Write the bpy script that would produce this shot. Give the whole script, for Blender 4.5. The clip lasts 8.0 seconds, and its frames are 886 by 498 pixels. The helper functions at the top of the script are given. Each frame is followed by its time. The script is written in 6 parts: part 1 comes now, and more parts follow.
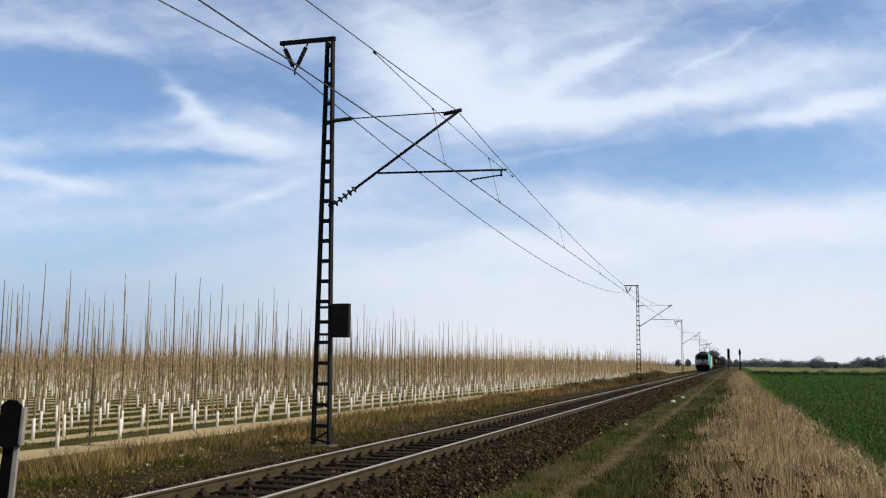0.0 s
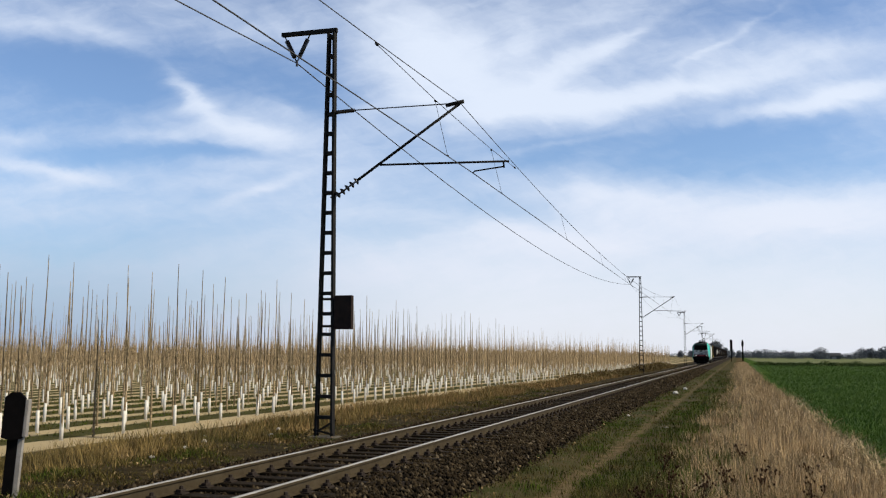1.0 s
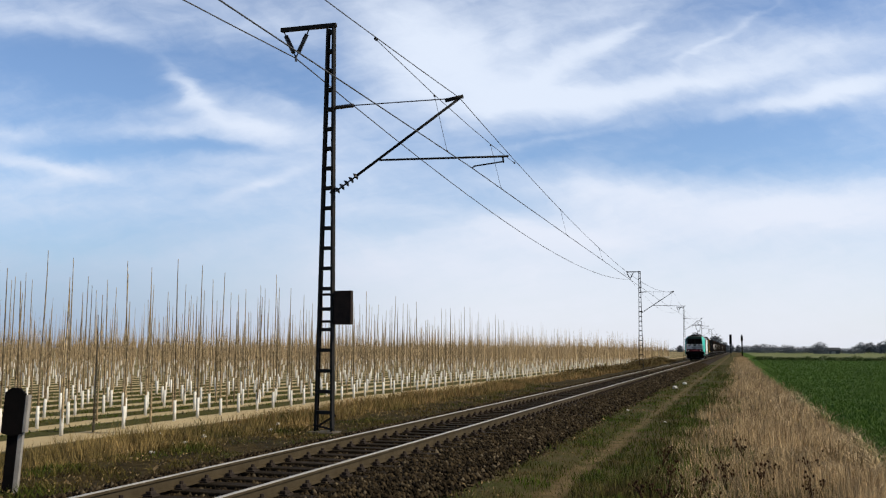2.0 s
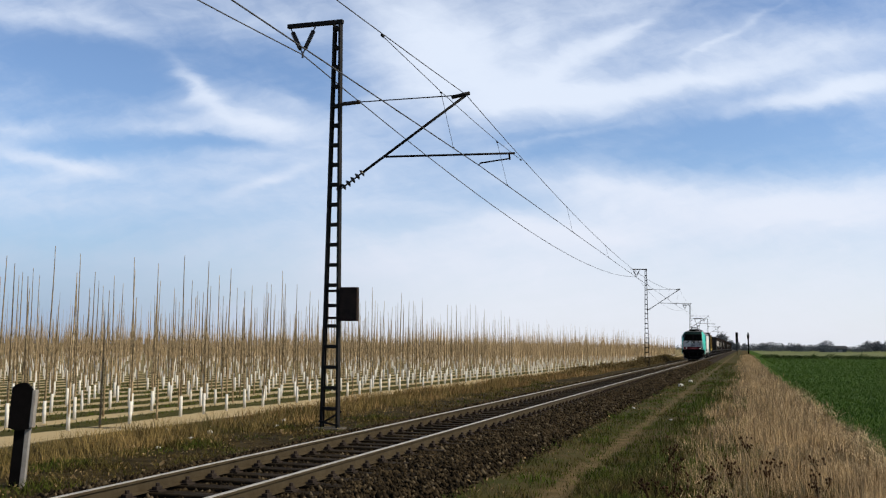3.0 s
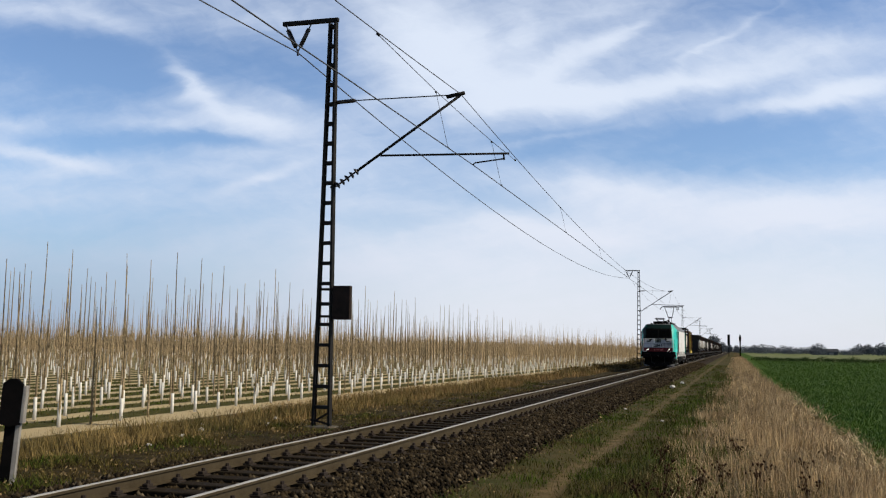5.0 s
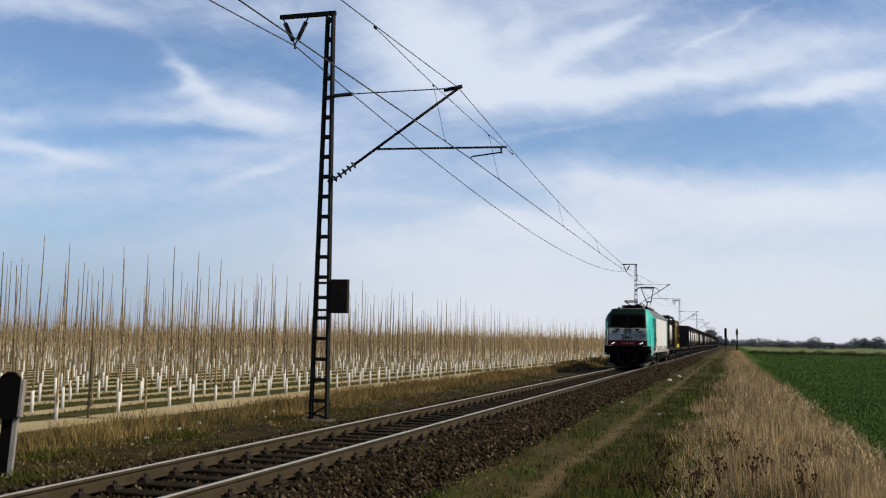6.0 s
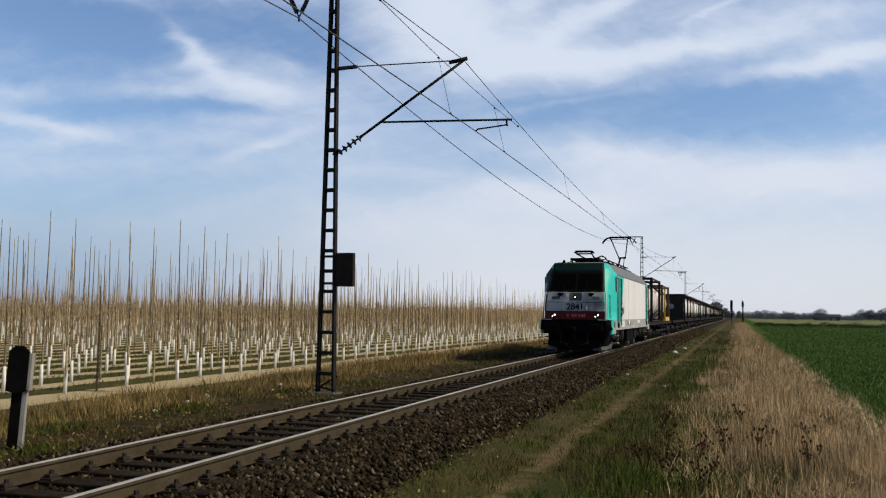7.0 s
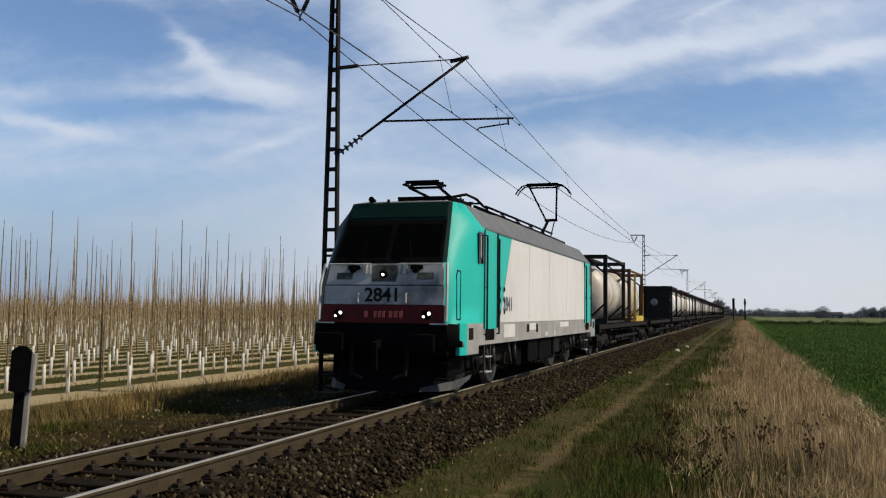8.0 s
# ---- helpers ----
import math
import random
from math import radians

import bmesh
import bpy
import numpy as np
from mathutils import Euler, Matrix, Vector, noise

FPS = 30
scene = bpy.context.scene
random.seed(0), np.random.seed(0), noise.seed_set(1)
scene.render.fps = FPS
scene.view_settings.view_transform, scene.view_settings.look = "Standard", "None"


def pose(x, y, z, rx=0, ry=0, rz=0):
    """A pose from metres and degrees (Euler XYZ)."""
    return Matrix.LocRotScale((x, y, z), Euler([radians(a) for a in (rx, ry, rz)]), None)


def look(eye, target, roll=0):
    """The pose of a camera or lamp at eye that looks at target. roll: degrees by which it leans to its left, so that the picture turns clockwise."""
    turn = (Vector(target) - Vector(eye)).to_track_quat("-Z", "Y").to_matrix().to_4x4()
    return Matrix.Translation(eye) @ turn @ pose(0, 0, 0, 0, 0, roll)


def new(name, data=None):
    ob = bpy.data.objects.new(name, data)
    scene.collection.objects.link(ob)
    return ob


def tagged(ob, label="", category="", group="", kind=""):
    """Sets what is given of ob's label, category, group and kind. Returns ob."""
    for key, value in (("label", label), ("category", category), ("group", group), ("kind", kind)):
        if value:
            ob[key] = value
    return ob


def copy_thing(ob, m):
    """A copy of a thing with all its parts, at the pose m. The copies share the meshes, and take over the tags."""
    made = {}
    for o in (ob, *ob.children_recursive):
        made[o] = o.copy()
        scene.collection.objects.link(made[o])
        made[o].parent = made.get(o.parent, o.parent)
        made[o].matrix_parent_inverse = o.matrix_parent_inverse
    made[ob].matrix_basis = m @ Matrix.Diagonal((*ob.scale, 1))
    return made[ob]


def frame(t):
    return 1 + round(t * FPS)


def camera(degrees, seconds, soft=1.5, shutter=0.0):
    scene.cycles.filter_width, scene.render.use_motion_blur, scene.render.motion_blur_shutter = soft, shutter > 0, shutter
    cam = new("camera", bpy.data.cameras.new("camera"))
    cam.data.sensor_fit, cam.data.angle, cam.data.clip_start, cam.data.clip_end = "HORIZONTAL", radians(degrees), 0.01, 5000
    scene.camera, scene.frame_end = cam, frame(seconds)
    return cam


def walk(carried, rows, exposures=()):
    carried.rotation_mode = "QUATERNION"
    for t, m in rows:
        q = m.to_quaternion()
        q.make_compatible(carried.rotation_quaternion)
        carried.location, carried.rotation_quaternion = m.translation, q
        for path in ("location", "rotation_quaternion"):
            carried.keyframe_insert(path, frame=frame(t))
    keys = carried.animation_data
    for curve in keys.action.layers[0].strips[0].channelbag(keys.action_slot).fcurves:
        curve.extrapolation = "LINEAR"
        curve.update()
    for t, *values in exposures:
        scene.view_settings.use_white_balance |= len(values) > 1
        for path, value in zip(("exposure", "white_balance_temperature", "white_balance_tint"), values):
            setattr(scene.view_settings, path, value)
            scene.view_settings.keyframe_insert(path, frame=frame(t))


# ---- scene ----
# ---- camera: a hand-held stand beside the line, turning a little ----
cam = camera(51.5, 8.0, soft=1.2)
EYE = (0.0, 0.0, 1.64)
PATH = [(0.0, 17.52, 7.02, -0.40), (0.5, 17.55, 6.83, -0.36), (1.0, 17.69, 6.50, -0.30), (1.5, 17.54, 6.36, -0.25), (1.7, 17.56, 6.32, -0.28),
        (2.8, 18.13, 5.88, -0.05), (3.0, 18.02, 6.00, -0.45), (3.5, 17.77, 6.05, -0.89), (4.0, 17.81, 6.08, -0.90), (4.5, 17.70, 6.06, -1.02), (4.7, 17.65, 6.04, -1.0),
        (5.8, 17.38, 5.70, -0.97), (6.0, 17.39, 5.58, -0.97), (6.5, 17.57, 4.44, -0.79), (7.0, 17.76, 3.90, -0.80), (7.5, 17.86, 3.97, -0.65),
        (8.0, 17.88, 3.83, -0.63)]
walk(cam, [(t, pose(*EYE, 90 + pitch, roll, yaw)) for t, yaw, pitch, roll in PATH],
     exposures=[(0.0, 0.0), (4.5, -0.03), (6.0, -0.14), (7.0, -0.18), (8.0, -0.28)])

# ---- plan: the line runs along +y, rail tops at z = 0 ----
XT = -6.26            # centre of the track
GAUGE = 0.753         # half the distance between rail centres
MAST_X = XT - 3.40    # line of the masts
MAST_Y = [20.8, 99.0, 184.0, 276.0, 390.0]
SPEED, SLOWING = 21.1, 0.16    # train at the end, metres a second towards -y, and half its braking
FRONT = 15.5          # nose of the locomotive at the end


def train_y(t):
    return FRONT + SPEED * (8.0 - t) + SLOWING * (8.0 - t) ** 2


# ---- sky and sun ----
SUN_FROM = Vector((4.6, 0.45, 4.1)).normalized()


def make_world():
    world = bpy.data.worlds.new("sky")
    scene.world = world
    world.use_nodes = True
    nt = world.node_tree
    nd, ln = nt.nodes, nt.links
    nd.clear()

    def add(kind, **kw):
        n = nd.new(kind)
        for k, v in kw.items():
            if k == "op":
                n.operation = v
            elif k == "blend":
                n.blend_type = v
        return n

    def math_(op, a, b=None, c=None, clamp=False):
        n = add("ShaderNodeMath", op=op)
        n.use_clamp = clamp
        for i, v in enumerate((a, b, c)):
            if v is None:
                continue
            if isinstance(v, (int, float)):
                n.inputs[i].default_value = v
            else:
                ln.new(v, n.inputs[i])
        return n.outputs[0]

    def dot(v, axis):
        n = add("ShaderNodeVectorMath", op="DOT_PRODUCT")
        ln.new(v, n.inputs[0])
        n.inputs[1].default_value = axis
        return n.outputs["Value"]

    def smooth(v, lo, hi):
        n = nd.new("ShaderNodeMapRange")
        n.interpolation_type = "SMOOTHSTEP"
        n.inputs["From Min"].default_value, n.inputs["From Max"].default_value = lo, hi
        ln.new(v, n.inputs["Value"])
        return n.outputs["Result"]

    def mix(f, a, b):
        n = nd.new("ShaderNodeMix")
        n.data_type = "RGBA"
        if isinstance(f, (int, float)):
            n.inputs[0].default_value = f
        else:
            ln.new(f, n.inputs[0])
        for i, v in ((6, a), (7, b)):
            if isinstance(v, tuple):
                n.inputs[i].default_value = (*v, 1)
            else:
                ln.new(v, n.inputs[i])
        return n.outputs[2]

    way = nd.new("ShaderNodeTexCoord").outputs["Generated"]
    a = radians(17.7)
    ahead = math_("ABSOLUTE", dot(way, (-math.sin(a), math.cos(a), 0)))
    ahead = math_("MAXIMUM", ahead, 0.15)
    u = math_("DIVIDE", dot(way, (math.cos(a), math.sin(a), 0)), ahead)
    up = math_("DIVIDE", dot(way, (0, 0, 1)), ahead)

    def uv(turn, su, sv, du=0.0, dv=0.0):
        c, s = math.cos(radians(turn)), math.sin(radians(turn))
        p = math_("ADD", math_("MULTIPLY", u, c), math_("MULTIPLY", up, s))
        q = math_("SUBTRACT", math_("MULTIPLY", up, c), math_("MULTIPLY", u, s))
        n = nd.new("ShaderNodeCombineXYZ")
        ln.new(math_("MULTIPLY_ADD", p, su, du), n.inputs[0])
        ln.new(math_("MULTIPLY_ADD", q, sv, dv), n.inputs[1])
        return n.outputs[0]

    def cloud(vec, detail=6.0, rough=0.55, warp=0.6):
        n = nd.new("ShaderNodeTexNoise")
        n.inputs["Scale"].default_value = 1.0
        n.inputs["Detail"].default_value = detail
        n.inputs["Roughness"].default_value = rough
        n.inputs["Distortion"].default_value = warp
        ln.new(vec, n.inputs["Vector"])
        return n.outputs[0]

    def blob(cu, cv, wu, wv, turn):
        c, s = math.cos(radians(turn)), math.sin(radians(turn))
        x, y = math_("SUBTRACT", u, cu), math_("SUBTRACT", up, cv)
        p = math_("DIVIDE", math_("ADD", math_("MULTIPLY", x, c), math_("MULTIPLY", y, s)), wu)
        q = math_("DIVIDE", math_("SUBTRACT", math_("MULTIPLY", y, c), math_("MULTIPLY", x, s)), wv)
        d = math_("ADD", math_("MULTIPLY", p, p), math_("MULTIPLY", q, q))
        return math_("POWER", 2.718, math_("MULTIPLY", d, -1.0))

    sky = nd.new("ShaderNodeTexSky")
    sky.sky_type, sky.sun_disc = "NISHITA", False
    sky.sun_elevation = math.asin(SUN_FROM.z)
    sky.sun_rotation = math.atan2(SUN_FROM.x, SUN_FROM.y)
    sky.air_density, sky.dust_density, sky.ozone_density = 1.0, 0.6, 1.5
    # thin cirrus: soft patches whose outlines are pulled about by two scales of noise, with faint long streaks
    for sc_u, sc_v, amount, du, dv in ((3.0, 7.0, 0.032, 2.3, 7.1), (11.0, 26.0, 0.020, 5.9, 1.3), (34.0, 70.0, 0.007, 4.4, 3.2)):
        a_, b_ = cloud(uv(8, sc_u, sc_v, du, dv), 4.0, 0.55, 0.0), cloud(uv(-14, sc_u, sc_v, dv + 9, du), 4.0, 0.55, 0.0)
        u = math_("ADD", u, math_("MULTIPLY_ADD", a_, 2 * amount, -amount))
        up = math_("ADD", up, math_("MULTIPLY_ADD", b_, amount, -amount / 2))
    veil = cloud(uv(6, 3.0, 9.0, 3.1, 1.7), 6.0, 0.55, 0.2)
    streak = cloud(uv(12, 4.0, 26.0, 0.4, 5.2), 6.0, 0.6, 0.15)
    fleck = cloud(uv(-20, 26.0, 48.0, 7.7, 2.2), 5.0, 0.6, 0.3)
    m = math_("MULTIPLY_ADD", veil, 0.60, -0.30 + SKY_COVER)
    m = math_("ADD", m, math_("MULTIPLY_ADD", streak, 0.60, -0.30))
    m = math_("ADD", m, math_("MULTIPLY_ADD", fleck, 0.34, -0.17))
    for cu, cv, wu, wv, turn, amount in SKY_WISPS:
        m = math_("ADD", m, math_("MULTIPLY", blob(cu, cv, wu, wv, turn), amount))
    # the cirrus is thinned overhead and behind, to cut fill light and deepen shadows
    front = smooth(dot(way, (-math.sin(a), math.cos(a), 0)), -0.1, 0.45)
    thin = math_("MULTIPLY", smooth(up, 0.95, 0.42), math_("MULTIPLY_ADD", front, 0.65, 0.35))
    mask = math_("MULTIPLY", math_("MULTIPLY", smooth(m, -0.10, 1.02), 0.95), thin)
    low = smooth(up, 0.30, 0.02)
    white = mix(low, (7.9, 8.7, 10.1), (8.2, 8.6, 9.7))
    blue = nd.new("ShaderNodeVectorMath")
    blue.operation = "MULTIPLY"
    ln.new(sky.outputs[0], blue.inputs[0])
    blue.inputs[1].default_value = SKY_GAIN
    # blue darkened towards the zenith, so that less fill light reaches the shadows
    dimmed = nd.new("ShaderNodeVectorMath")
    dimmed.operation = "SCALE"
    ln.new(blue.outputs[0], dimmed.inputs[0])
    ln.new(math_("MULTIPLY_ADD", smooth(dot(way, (0, 0, 1)), 0.30, 0.75), -0.92, 1.0), dimmed.inputs["Scale"])
    col = mix(mask, dimmed.outputs[0], white)
    haze = math_("MULTIPLY", smooth(up, 0.22, 0.0), 0.78)
    col = mix(haze, col, mix(smooth(u, -0.50, 0.10), (2.7, 3.9, 6.0), (8.2, 8.5, 9.5)))
    back = nd.new("ShaderNodeBackground")
    back.inputs["Strength"].default_value = 0.1
    ln.new(col, back.inputs["Color"])
    out = nd.new("ShaderNodeOutputWorld")
    ln.new(back.outputs[0], out.inputs["Surface"])


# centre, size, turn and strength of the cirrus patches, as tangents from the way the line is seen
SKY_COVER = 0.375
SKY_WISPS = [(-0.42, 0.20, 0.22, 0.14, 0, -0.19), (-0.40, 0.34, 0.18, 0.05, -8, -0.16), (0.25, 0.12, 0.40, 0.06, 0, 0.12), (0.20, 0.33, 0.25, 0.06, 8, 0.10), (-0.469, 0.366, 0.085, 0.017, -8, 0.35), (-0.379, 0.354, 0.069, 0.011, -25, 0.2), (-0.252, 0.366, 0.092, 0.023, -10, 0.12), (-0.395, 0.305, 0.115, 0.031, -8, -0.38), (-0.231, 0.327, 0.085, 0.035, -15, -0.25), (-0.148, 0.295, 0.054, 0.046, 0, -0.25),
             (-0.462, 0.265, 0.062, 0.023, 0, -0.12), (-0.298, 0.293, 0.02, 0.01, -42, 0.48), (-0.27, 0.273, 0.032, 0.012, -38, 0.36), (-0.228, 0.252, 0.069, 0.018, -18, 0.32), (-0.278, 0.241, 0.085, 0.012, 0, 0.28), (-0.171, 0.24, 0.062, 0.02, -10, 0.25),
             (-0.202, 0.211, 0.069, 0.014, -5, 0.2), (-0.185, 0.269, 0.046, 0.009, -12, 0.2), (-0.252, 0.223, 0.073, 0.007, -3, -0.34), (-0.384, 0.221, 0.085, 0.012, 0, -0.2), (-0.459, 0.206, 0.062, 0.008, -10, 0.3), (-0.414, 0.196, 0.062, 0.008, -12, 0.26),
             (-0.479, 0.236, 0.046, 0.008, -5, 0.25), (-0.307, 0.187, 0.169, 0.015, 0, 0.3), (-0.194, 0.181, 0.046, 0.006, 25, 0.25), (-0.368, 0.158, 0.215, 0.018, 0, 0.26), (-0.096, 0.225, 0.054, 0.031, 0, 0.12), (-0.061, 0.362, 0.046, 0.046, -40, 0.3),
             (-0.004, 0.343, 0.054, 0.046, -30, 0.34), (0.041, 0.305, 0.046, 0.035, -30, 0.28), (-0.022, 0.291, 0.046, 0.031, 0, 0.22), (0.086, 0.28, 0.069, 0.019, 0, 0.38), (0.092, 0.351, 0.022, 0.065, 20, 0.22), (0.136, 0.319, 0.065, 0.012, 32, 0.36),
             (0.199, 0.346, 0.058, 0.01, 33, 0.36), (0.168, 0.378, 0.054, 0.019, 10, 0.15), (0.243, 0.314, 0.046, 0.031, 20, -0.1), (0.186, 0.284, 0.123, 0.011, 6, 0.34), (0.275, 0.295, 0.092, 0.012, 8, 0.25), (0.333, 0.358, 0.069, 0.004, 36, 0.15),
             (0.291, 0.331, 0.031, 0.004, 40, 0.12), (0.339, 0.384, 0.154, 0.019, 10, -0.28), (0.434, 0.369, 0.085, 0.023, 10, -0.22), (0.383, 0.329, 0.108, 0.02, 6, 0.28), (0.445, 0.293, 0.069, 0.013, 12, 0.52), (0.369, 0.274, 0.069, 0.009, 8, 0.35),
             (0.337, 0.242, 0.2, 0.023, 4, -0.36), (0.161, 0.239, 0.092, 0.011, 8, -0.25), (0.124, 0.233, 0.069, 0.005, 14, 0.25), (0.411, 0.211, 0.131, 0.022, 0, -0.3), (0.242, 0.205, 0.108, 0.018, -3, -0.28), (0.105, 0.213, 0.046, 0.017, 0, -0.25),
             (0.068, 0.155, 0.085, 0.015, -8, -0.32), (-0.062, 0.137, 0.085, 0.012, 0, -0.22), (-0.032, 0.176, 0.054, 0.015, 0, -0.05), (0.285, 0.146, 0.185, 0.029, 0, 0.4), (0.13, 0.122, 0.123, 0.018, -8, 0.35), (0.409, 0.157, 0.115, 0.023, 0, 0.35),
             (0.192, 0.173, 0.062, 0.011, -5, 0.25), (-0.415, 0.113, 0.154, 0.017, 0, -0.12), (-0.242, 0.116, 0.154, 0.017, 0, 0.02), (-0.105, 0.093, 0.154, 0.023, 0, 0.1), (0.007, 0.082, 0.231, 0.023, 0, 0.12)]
SKY_GAIN = (1.15, 1.27, 1.47)
make_world()
lamp = bpy.data.lights.new("sun", "SUN")
lamp.energy, lamp.angle, lamp.color = 4.6, radians(0.55), (1.0, 0.90, 0.72)
sun = new("sun", lamp)
sun.matrix_world = look(SUN_FROM * 50, (0, 0, 0))


# ---- materials ----
def mat(name, c1, c2=None, scale=3.0, rough=0.8, metal=0.0, bump=0.0, fine=40.0, rnd=0.0, emit=None, spec=None, stretch=(1, 1, 1), c3=None, patch=0.3, island=False, amp=0.5):
    m = bpy.data.materials.new(name)
    m.use_nodes = True
    nt = m.node_tree
    nd, ln = nt.nodes, nt.links
    b = nd["Principled BSDF"]
    b.inputs["Roughness"].default_value, b.inputs["Metallic"].default_value = rough, metal
    b.inputs["Specular IOR Level"].default_value = spec if spec is not None else 0.5 if rough < 0.5 else 0.08
    c2 = c2 or tuple(v * 0.75 for v in c1)
    tc = nd.new("ShaderNodeTexCoord")
    mp = nd.new("ShaderNodeMapping")
    mp.inputs["Scale"].default_value = stretch
    ln.new(tc.outputs["Object"], mp.inputs["Vector"])
    vec = mp.outputs[0]

    def noise_(s, d=5.0):
        n = nd.new("ShaderNodeTexNoise")
        n.inputs["Scale"].default_value, n.inputs["Detail"].default_value = s, d
        n.inputs["Roughness"].default_value = 0.62
        ln.new(vec, n.inputs["Vector"])
        return n.outputs[0]

    def mixc(f, a, c, lo=0.35, hi=0.65):
        r = nd.new("ShaderNodeMapRange")
        r.inputs["From Min"].default_value, r.inputs["From Max"].default_value = lo, hi
        ln.new(f, r.inputs["Value"])
        n = nd.new("ShaderNodeMix")
        n.data_type = "RGBA"
        ln.new(r.outputs[0], n.inputs[0])
        for i, v in ((6, a), (7, c)):
            if isinstance(v, tuple):
                n.inputs[i].default_value = (*v, 1)
            else:
                ln.new(v, n.inputs[i])
        return n.outputs[2]

    big = noise_(scale)
    small = noise_(fine, 3.0)
    col = mixc(big, c1, c2)
    if c3:
        col = mixc(noise_(patch, 4.0), col, c3, 0.48, 0.66)
    hsv = nd.new("ShaderNodeHueSaturation")
    ln.new(col, hsv.inputs["Color"])
    val = nd.new("ShaderNodeMath")
    val.operation = "MULTIPLY_ADD"
    ln.new(small, val.inputs[0])
    val.inputs[1].default_value, val.inputs[2].default_value = amp, 1 - amp / 2
    last = val.outputs[0]
    if rnd:
        src = nd.new("ShaderNodeNewGeometry").outputs["Random Per Island"] if island else nd.new("ShaderNodeObjectInfo").outputs["Random"]
        r = nd.new("ShaderNodeMath")
        r.operation = "MULTIPLY_ADD"
        ln.new(src, r.inputs[0])
        r.inputs[1].default_value, r.inputs[2].default_value = 2 * rnd, 1 - rnd
        k = nd.new("ShaderNodeMath")
        k.operation = "MULTIPLY"
        ln.new(last, k.inputs[0])
        ln.new(r.outputs[0], k.inputs[1])
        last = k.outputs[0]
    ln.new(last, hsv.inputs["Value"])
    ln.new(hsv.outputs[0], b.inputs["Base Color"])
    if bump:
        bp = nd.new("ShaderNodeBump")
        bp.inputs["Strength"].default_value = bump
        bp.inputs["Distance"].default_value = 0.02
        ln.new(small, bp.inputs["Height"])
        ln.new(bp.outputs[0], b.inputs["Normal"])
    if emit:
        b.inputs["Emission Color"].default_value = (*emit[0], 1)
        b.inputs["Emission Strength"].default_value = emit[1]
    return m


M_STEEL = mat("dark mast steel", (0.010, 0.010, 0.010), (0.020, 0.017, 0.015), 4, 0.8, 0.0, 0.1, spec=0.15)
M_RAILTOP = mat("bright rail head", (0.50, 0.455, 0.385), (0.36, 0.325, 0.275), 2, 0.42, 0.35, 0.0, 30)
M_RAIL = mat("rusty rail web", (0.044, 0.033, 0.019), (0.064, 0.049, 0.029), 3, 0.9, 0.0, 0.2)
M_SLEEPER = mat("weathered sleeper", (0.010, 0.0075, 0.0045), (0.026, 0.019, 0.012), 6, 0.9, 0, 0.4, 50, 0.25)
M_CLIP = mat("rusty rail clip", (0.028, 0.022, 0.018), (0.045, 0.033, 0.026), 9, 0.85, 0, 0.3)
M_BALLAST = mat("ballast bed", (0.011, 0.007, 0.0035), (0.022, 0.015, 0.008), 14, 0.95, 0, 1.0, 30, c3=(0.030, 0.022, 0.013), patch=2.0)
M_STONE = mat("ballast stone", (0.006, 0.0042, 0.0022), (0.047, 0.034, 0.0185), 5, 0.95, 0, 0.4, 60, 0.85, island=True)
M_STONEPALE = mat("pale ballast stone", (0.115, 0.091, 0.060), (0.058, 0.044, 0.026), 5, 0.95, 0, 0.4, 60, 0.55, island=True)
M_WIRE = mat("wire", (0.085, 0.085, 0.09), None, 5, 0.6)
M_BLACK = mat("black underframe", (0.003, 0.003, 0.003), (0.007, 0.006, 0.006), 3, 0.85, 0, 0.1, spec=0.04)
# ---- mesh helpers ----
def finish(bm, name, material):
    me = bpy.data.meshes.new(name)
    bm.normal_update()
    bm.to_mesh(me)
    bm.free()
    for m in (material if isinstance(material, (list, tuple)) else [material]):
        me.materials.append(m)
    return me


def part(name, bm, material, parent=None, label="", m=None):
    me = bm if isinstance(bm, bpy.types.Mesh) else finish(bm, name, material)
    ob = new(name, me)
    if parent:
        ob.parent = parent
    if m is not None:
        ob.matrix_basis = m
    if label:
        tagged(ob, label)
    return ob


def thing(name, m, label, category, group="", kind=""):
    ob = new(name)
    ob.empty_display_size = 0.3
    ob.matrix_basis = m
    return tagged(ob, label, category, group, kind)


def box(bm, x0, x1, y0, y1, z0, z1, bevel=0.0, mi=0):
    vs = [bm.verts.new((x, y, z)) for x in (x0, x1) for y in (y0, y1) for z in (z0, z1)]
    fs = []
    for i in ((0, 1, 3, 2), (4, 6, 7, 5), (0, 4, 5, 1), (2, 3, 7, 6), (0, 2, 6, 4), (1, 5, 7, 3)):
        f = bm.faces.new([vs[k] for k in i])
        f.material_index = mi
        fs.append(f)
    if bevel:
        es = list({e for f in fs for e in f.edges})
        bmesh.ops.bevel(bm, geom=es, offset=bevel, segments=2, affect="EDGES", profile=0.5)
    return vs


